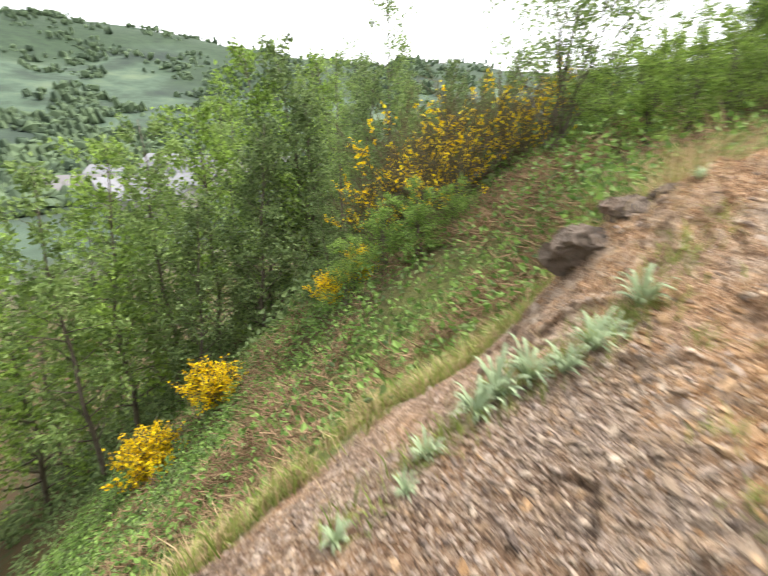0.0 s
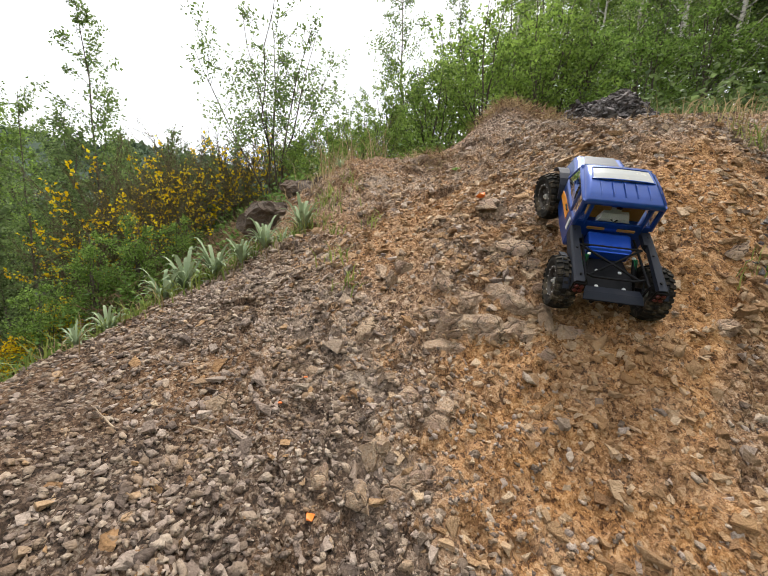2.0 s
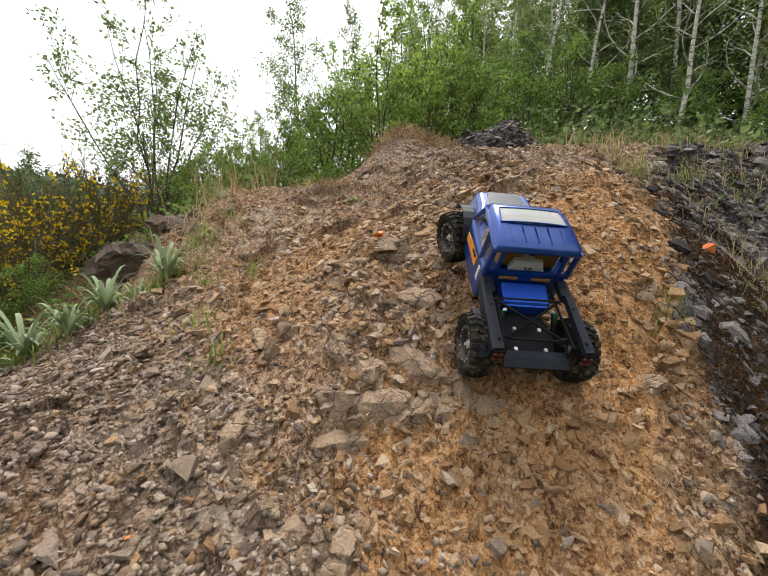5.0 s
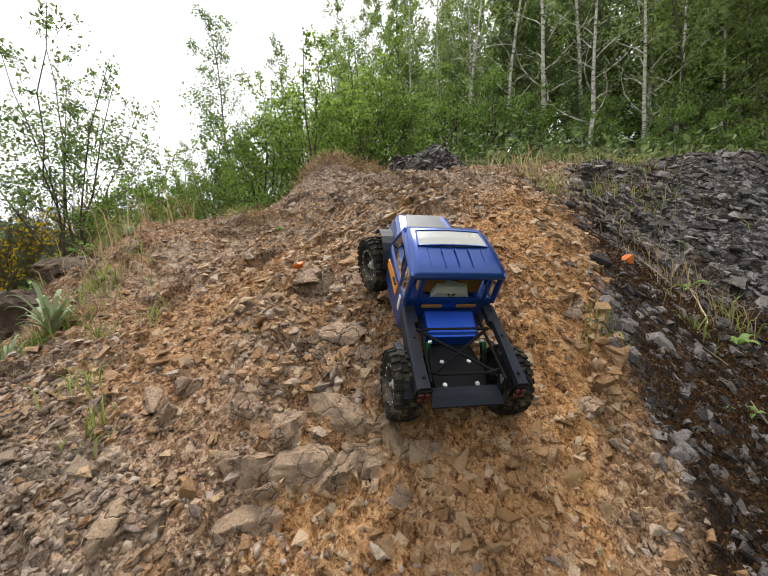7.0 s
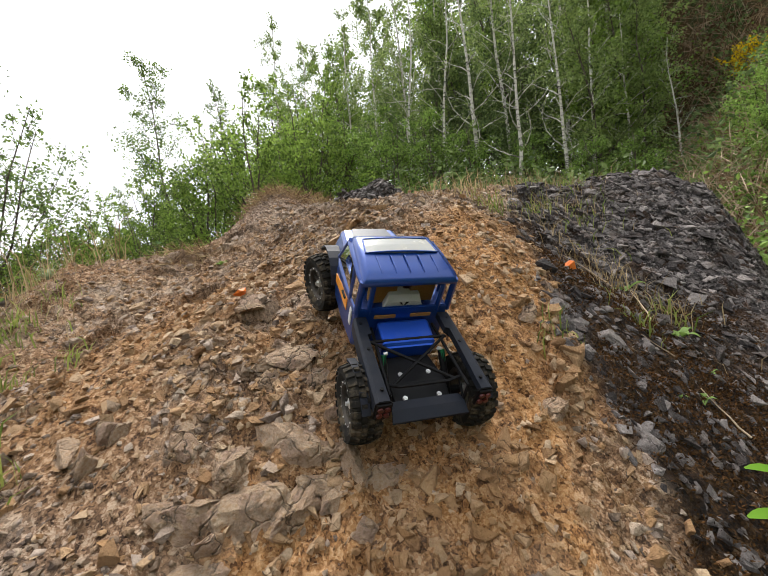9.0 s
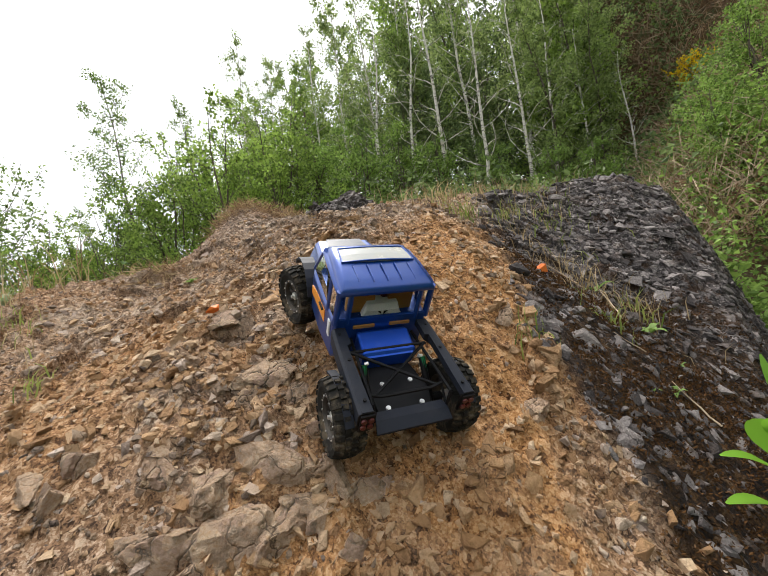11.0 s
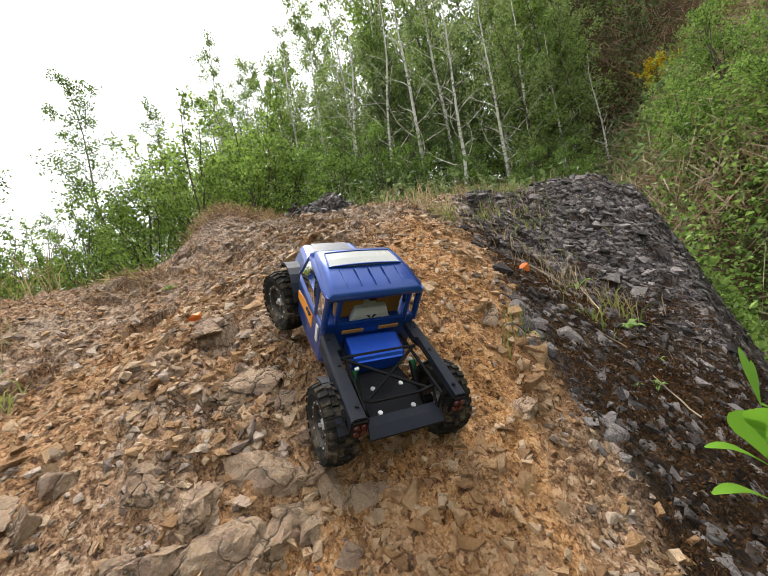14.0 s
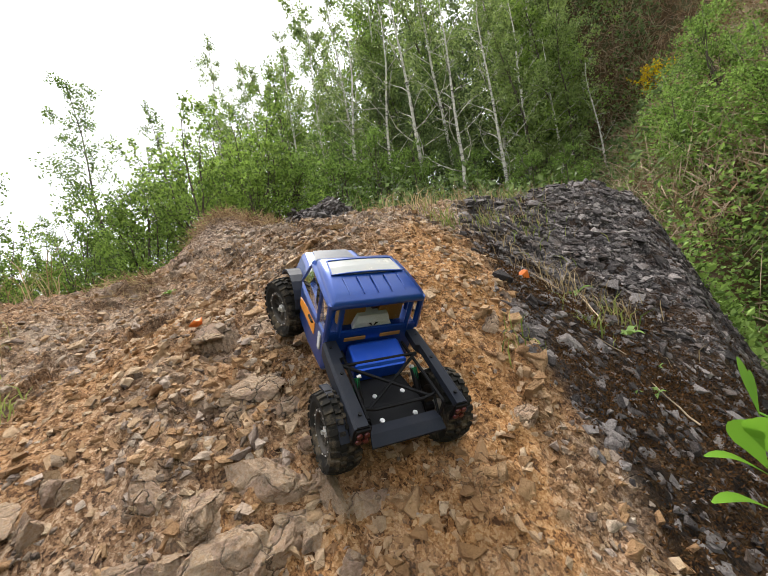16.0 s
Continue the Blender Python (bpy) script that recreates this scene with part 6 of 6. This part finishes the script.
def weathered(rng):
    """A larger fractured rock: a hull, divided and roughened along its faces."""
    bm = bmesh.new()
    bmesh.ops.create_icosphere(bm, subdivisions=4, radius=1.25)
    planes = [(Vector(unit(rng.normal(0, 1, 3))), rng.uniform(0.55, 0.95)) for _ in range(17)]
    for q in bm.verts:
        for nrm, d in planes:
            over = q.co.dot(nrm) - d
            if over > 0:
                q.co -= nrm * over
        p = q.co.copy()
        step = math.floor(2.6 * noise.noise(p * 2.2 + Vector((5, 2, 1))) + 2.2 * p.z + 1.1 * p.x) * 0.06
        q.co *= 1 - step * 0.8
        q.co += 0.02 * noise.noise_vector(p * 4.5) + 0.045 * noise.noise_vector(p * 12.0) + 0.03 * noise.noise_vector(p * 25.0)
    bmesh.ops.triangulate(bm, faces=bm.faces[:])
    bm.verts.index_update()
    v, f = np.array([q.co[:] for q in bm.verts]), [[q.index for q in t.verts] for t in bm.faces]
    bm.free()
    return v, f


def slab(rng):
    """A solid ledge rock: a ball cut flat by many planes, stepped along its bedding and lightly chipped."""
    bm = bmesh.new()
    bmesh.ops.create_icosphere(bm, subdivisions=4, radius=1.3)
    planes = [(Vector(unit(rng.normal(0, 1, 3) * (1, 1, 0.8))), rng.uniform(0.42, 0.95)) for _ in range(15)]
    bed = Vector(unit(rng.normal(0, 0.5, 3) + np.array([0.3, 0.2, 1.0])))
    for q in bm.verts:
        for nrm, d in planes:
            over = q.co.dot(nrm) - d
            if over > 0:
                q.co -= nrm * over
        p = q.co.copy()
        layer = math.floor(3.4 * p.dot(bed) + 0.7 * noise.noise(p * 1.6))
        q.co *= 1 - 0.24 * hash01(layer, 3, 17) * (0.5 + noise.noise(p * 1.3 + Vector((layer, 0, 0))))
        q.co += 0.05 * noise.noise_vector(p * 3.4) + 0.028 * noise.noise_vector(p * 9.0) + 0.016 * noise.noise_vector(p * 21.0)
    bm.verts.index_update()
    v, f = np.array([q.co[:] for q in bm.verts]), [[q.index for q in t.verts] for t in bm.faces]
    bm.free()
    return v, f


ROUGH = [slab(R) for _ in range(9)]
ledge = [(0.92, 0.22, 0.054), (0.81, 0.22, 0.062), (0.75, 0.30, 0.062), (0.70, 0.46, 0.048), (0.77, 0.35, 0.034), (1.01, 0.44, 0.046), (0.92, 0.43, 0.027), (0.86, 0.16, 0.042), (1.03, 0.30, 0.03), (0.95, 0.31, 0.04), (0.90, 0.31, 0.032), (1.08, -0.09, 0.031), (1.29, -0.19, 0.03), (1.12, -0.21, 0.03), (0.85, 0.11, 0.046), (1.24, -0.06, 0.028), (0.50, 0.46, 0.042), (0.58, 0.37, 0.03), (0.55, 0.34, 0.032), (0.61, 0.32, 0.03), (0.70, 0.23, 0.037), (1.28, 0.32, 0.045), (1.44, 0.51, 0.045), (0.57, 0.16, 0.054), (0.44, 0.10, 0.062), (0.36, 0.14, 0.028), (0.43, 0.32, 0.034), (0.51, 0.47, 0.024), (0.25, 0.31, 0.026), (1.10, 0.36, 0.04), (0.54, 0.28, 0.03), (1.62, 0.60, 0.06)]
broken = []
for cx, cy, s in ledge:
    if s < 0.036:
        broken.append((cx, cy, s))
        continue
    turn = R.uniform(0, 6.28)
    for q in range(3):
        a, far = turn + 2.09 * q + R.normal(0, 0.3), 0.62 * s
        broken.append((cx + far * math.cos(a), cy + far * math.sin(a), s * R.uniform(0.55, 0.85)))
ledge = broken
n = 300 - len(ledge)
x, y = within(0.15, 1.9, -0.3, 1.2, lambda x, y: stone_keep(x, y) * smooth(0.15, 0.6, x))(R, n)
size = np.clip(0.0125 * np.exp(R.normal(0, 0.36, n)), 0.009, 0.021)
x, y, size = np.r_[[q[0] for q in ledge], x], np.r_[[q[1] for q in ledge], y], np.r_[[1.22 * q[2] for q in ledge], size]
z, _ = land(x, y)
T, B, N = slope_frames(x, y)
kind, dim = stone_kind(x, y), dims(size)
kind[: len(ledge)] = np.where(kind[: len(ledge)] == 3, 3, 4)
for i in range(len(x)):
    large = i < len(ledge)
    key = (int(R.integers(0, 9)) + 100 if large else int(R.integers(0, 16)), int(kind[i]))
    if key not in shared:
        sm = Acc().add(*(ROUGH[key[0] - 100] if large else SHAPES[key[0]])).mesh("stone")
        sm.materials.append(STONES[key[1]])
        shared[key] = sm
    m = Matrix((T[i] * dim[i, 0], B[i] * dim[i, 1], N[i] * dim[i, 2])).transposed().to_4x4()
    m.translation = (x[i], y[i], z[i] + (-0.38 if large else 0.12) * dim[i, 2])
    part("stone", shared[key], None, ground, m=m)


for cx, cy, s in ((0.75, 1.50, 0.15), (0.90, 1.50, 0.12), (1.02, 1.52, 0.09), (1.45, 1.32, 0.05)):
    v, f = weathered(R)
    v = np.array([q + 0.16 * np.array(noise.noise_vector(Vector(q) * 3.1)) + 0.09 * np.array(noise.noise_vector(Vector(q) * 8.0)) for q in v])
    clod = part("soil_clod", Acc().add(v * (s, 0.75 * s, 0.62 * s), f), SOIL, m=pose(cx, cy, height(cx, cy) - 0.12 * s, 0, 0, R.uniform(0, 360)))
    tagged(clod, "dark crumbling clod of soil and roots at the edge", "clod", "clods of soil")


def gravel(name, label, which, x, y, size, thin=1.0, rounded=False):
    z, _ = land(x, y)
    T, B, N = slope_frames(x, y)
    dim = dims(size) * (1, 1, thin)
    shape = np.where(size < 0.0060, R.integers(16, 28, len(x)), R.choice(np.r_[0:16, 28:38], len(x)))
    if rounded:
        shape = R.integers(28, 38, len(x))
    vs, fs, base = [], [], 0
    for s in range(38):
        v, f = SHAPES[s]
        i = np.nonzero(shape == s)[0]
        if not len(i):
            continue
        p = v[None, :, 0, None] * (T[i] * dim[i, :1])[:, None] + v[None, :, 1, None] * (B[i] * dim[i, 1:2])[:, None] + v[None, :, 2, None] * (N[i] * dim[i, 2:])[:, None]
        p += np.stack([x[i], y[i], z[i] + 0.08 * dim[i, 2]], 1)[:, None]
        vs.append(p.reshape(-1, 3))
        fs.append((f[None] + base + (np.arange(len(i)) * len(v))[:, None, None]).reshape(-1, 3))
        base += len(i) * len(v)
    v, f = np.concatenate(vs), np.concatenate(fs)
    gm = bpy.data.meshes.new(name)
    gm.vertices.add(len(v))
    gm.vertices.foreach_set("co", v.ravel())
    gm.loops.add(len(f) * 3)
    gm.loops.foreach_set("vertex_index", f.ravel().astype(np.int32))
    gm.polygons.add(len(f))
    gm.polygons.foreach_set("loop_start", np.arange(len(f)) * 3)
    gm.polygons.foreach_set("use_smooth", np.full(len(f), rounded))
    gm.update(calc_edges=True)
    return tagged(part(name, gm, which), label, "gravel", kind="stuff")


n = 60000
x, y = within(-0.75, 2.6, -0.75, 1.75, stone_keep)(R, n)
size = np.clip(0.0048 * np.exp(R.normal(0, 0.46, n)), 0.0024, 0.0135) * (1 - 0.36 * smooth(0.55, 0.9, y)) * (1 - 0.3 * smooth(0.6, 0.3, x))
kind = stone_kind(x, y)
for q, label in enumerate(("loose brown stone chips over the slope", "loose grey stone chips over the slope", "loose ochre stone chips over the slope", "loose black shale chips over the slope")):
    gravel("gravel", label, STONES[q], x[kind == q], y[kind == q], size[kind == q])
x, y = within(0.1, 2.4, -0.35, 1.5, lambda x, y: stone_keep(x, y) * (0.08 + 0.92 * smooth(-0.12, 0.22, fbm(x, y, 3.4, 222, 3) + 0.25 * smooth(0.7, 0.2, np.hypot(x - 1.2, (y - 0.45) * 0.9)))) * (0.12 + 0.88 * smooth(0.4, 0.8, x)) * (1 - 0.55 * kinds(x, y)[0]) * (1 - 0.65 * smooth(0.5, 0.75, y - 0.35 * (x - 1.0))))(R, 10000)
size = np.clip(0.0078 * np.exp(R.normal(0, 0.38, len(x))), 0.0045, 0.018)
kind = stone_kind(x, y)
for q, label in enumerate(("broken brown rock splinters over the slope", "broken grey rock splinters over the slope", "broken ochre rock splinters over the slope", "broken black shale splinters over the slope")):
    gravel("rubble", label, STONES[q], x[kind == q], y[kind == q], size[kind == q], 0.95)
x, y = within(-0.3, 0.85, -0.35, 0.85, lambda x, y: stone_keep(x, y) * smooth(0.85, 0.4, x))(R, 17000)
size = np.clip(0.0050 * np.exp(R.normal(0, 0.42, len(x))), 0.003, 0.012)
pale = R.uniform(0, 1, len(x)) < 0.5
gravel("gravel", "grey-brown pebbles and chips on the lower slope", GREY, x[pale], y[pale], size[pale], 0.85, True)
gravel("gravel", "rusty brown chips on the lower slope", STONE, x[~pale], y[~pale], size[~pale], 0.85, True)
x, y = within(0.7, 3.4, -1.2, 0.3, lambda x, y: kinds(x, y)[1] * (1 - kinds(x, y)[3]) * (1 - 0.45 * mossy(x, y)))(R, 30000)
gravel("shale_rubble", "rubble of sharp black shale on the southern flank", SHALE, x, y, np.clip(0.0068 * np.exp(R.normal(0, 0.6, len(x))), 0.0025, 0.03) * (1 - 0.3 * mossy(x, y)), 0.7)
x, y = within(2.7, 4.4, 0.6, 2.1, lambda x, y: kinds(x, y)[6])(R, 3500)
gravel("gravel_heap", "heap of black gravel behind the crest", SHALE, x, y, np.clip(0.014 * np.exp(R.normal(0, 0.4, len(x))), 0.006, 0.04))
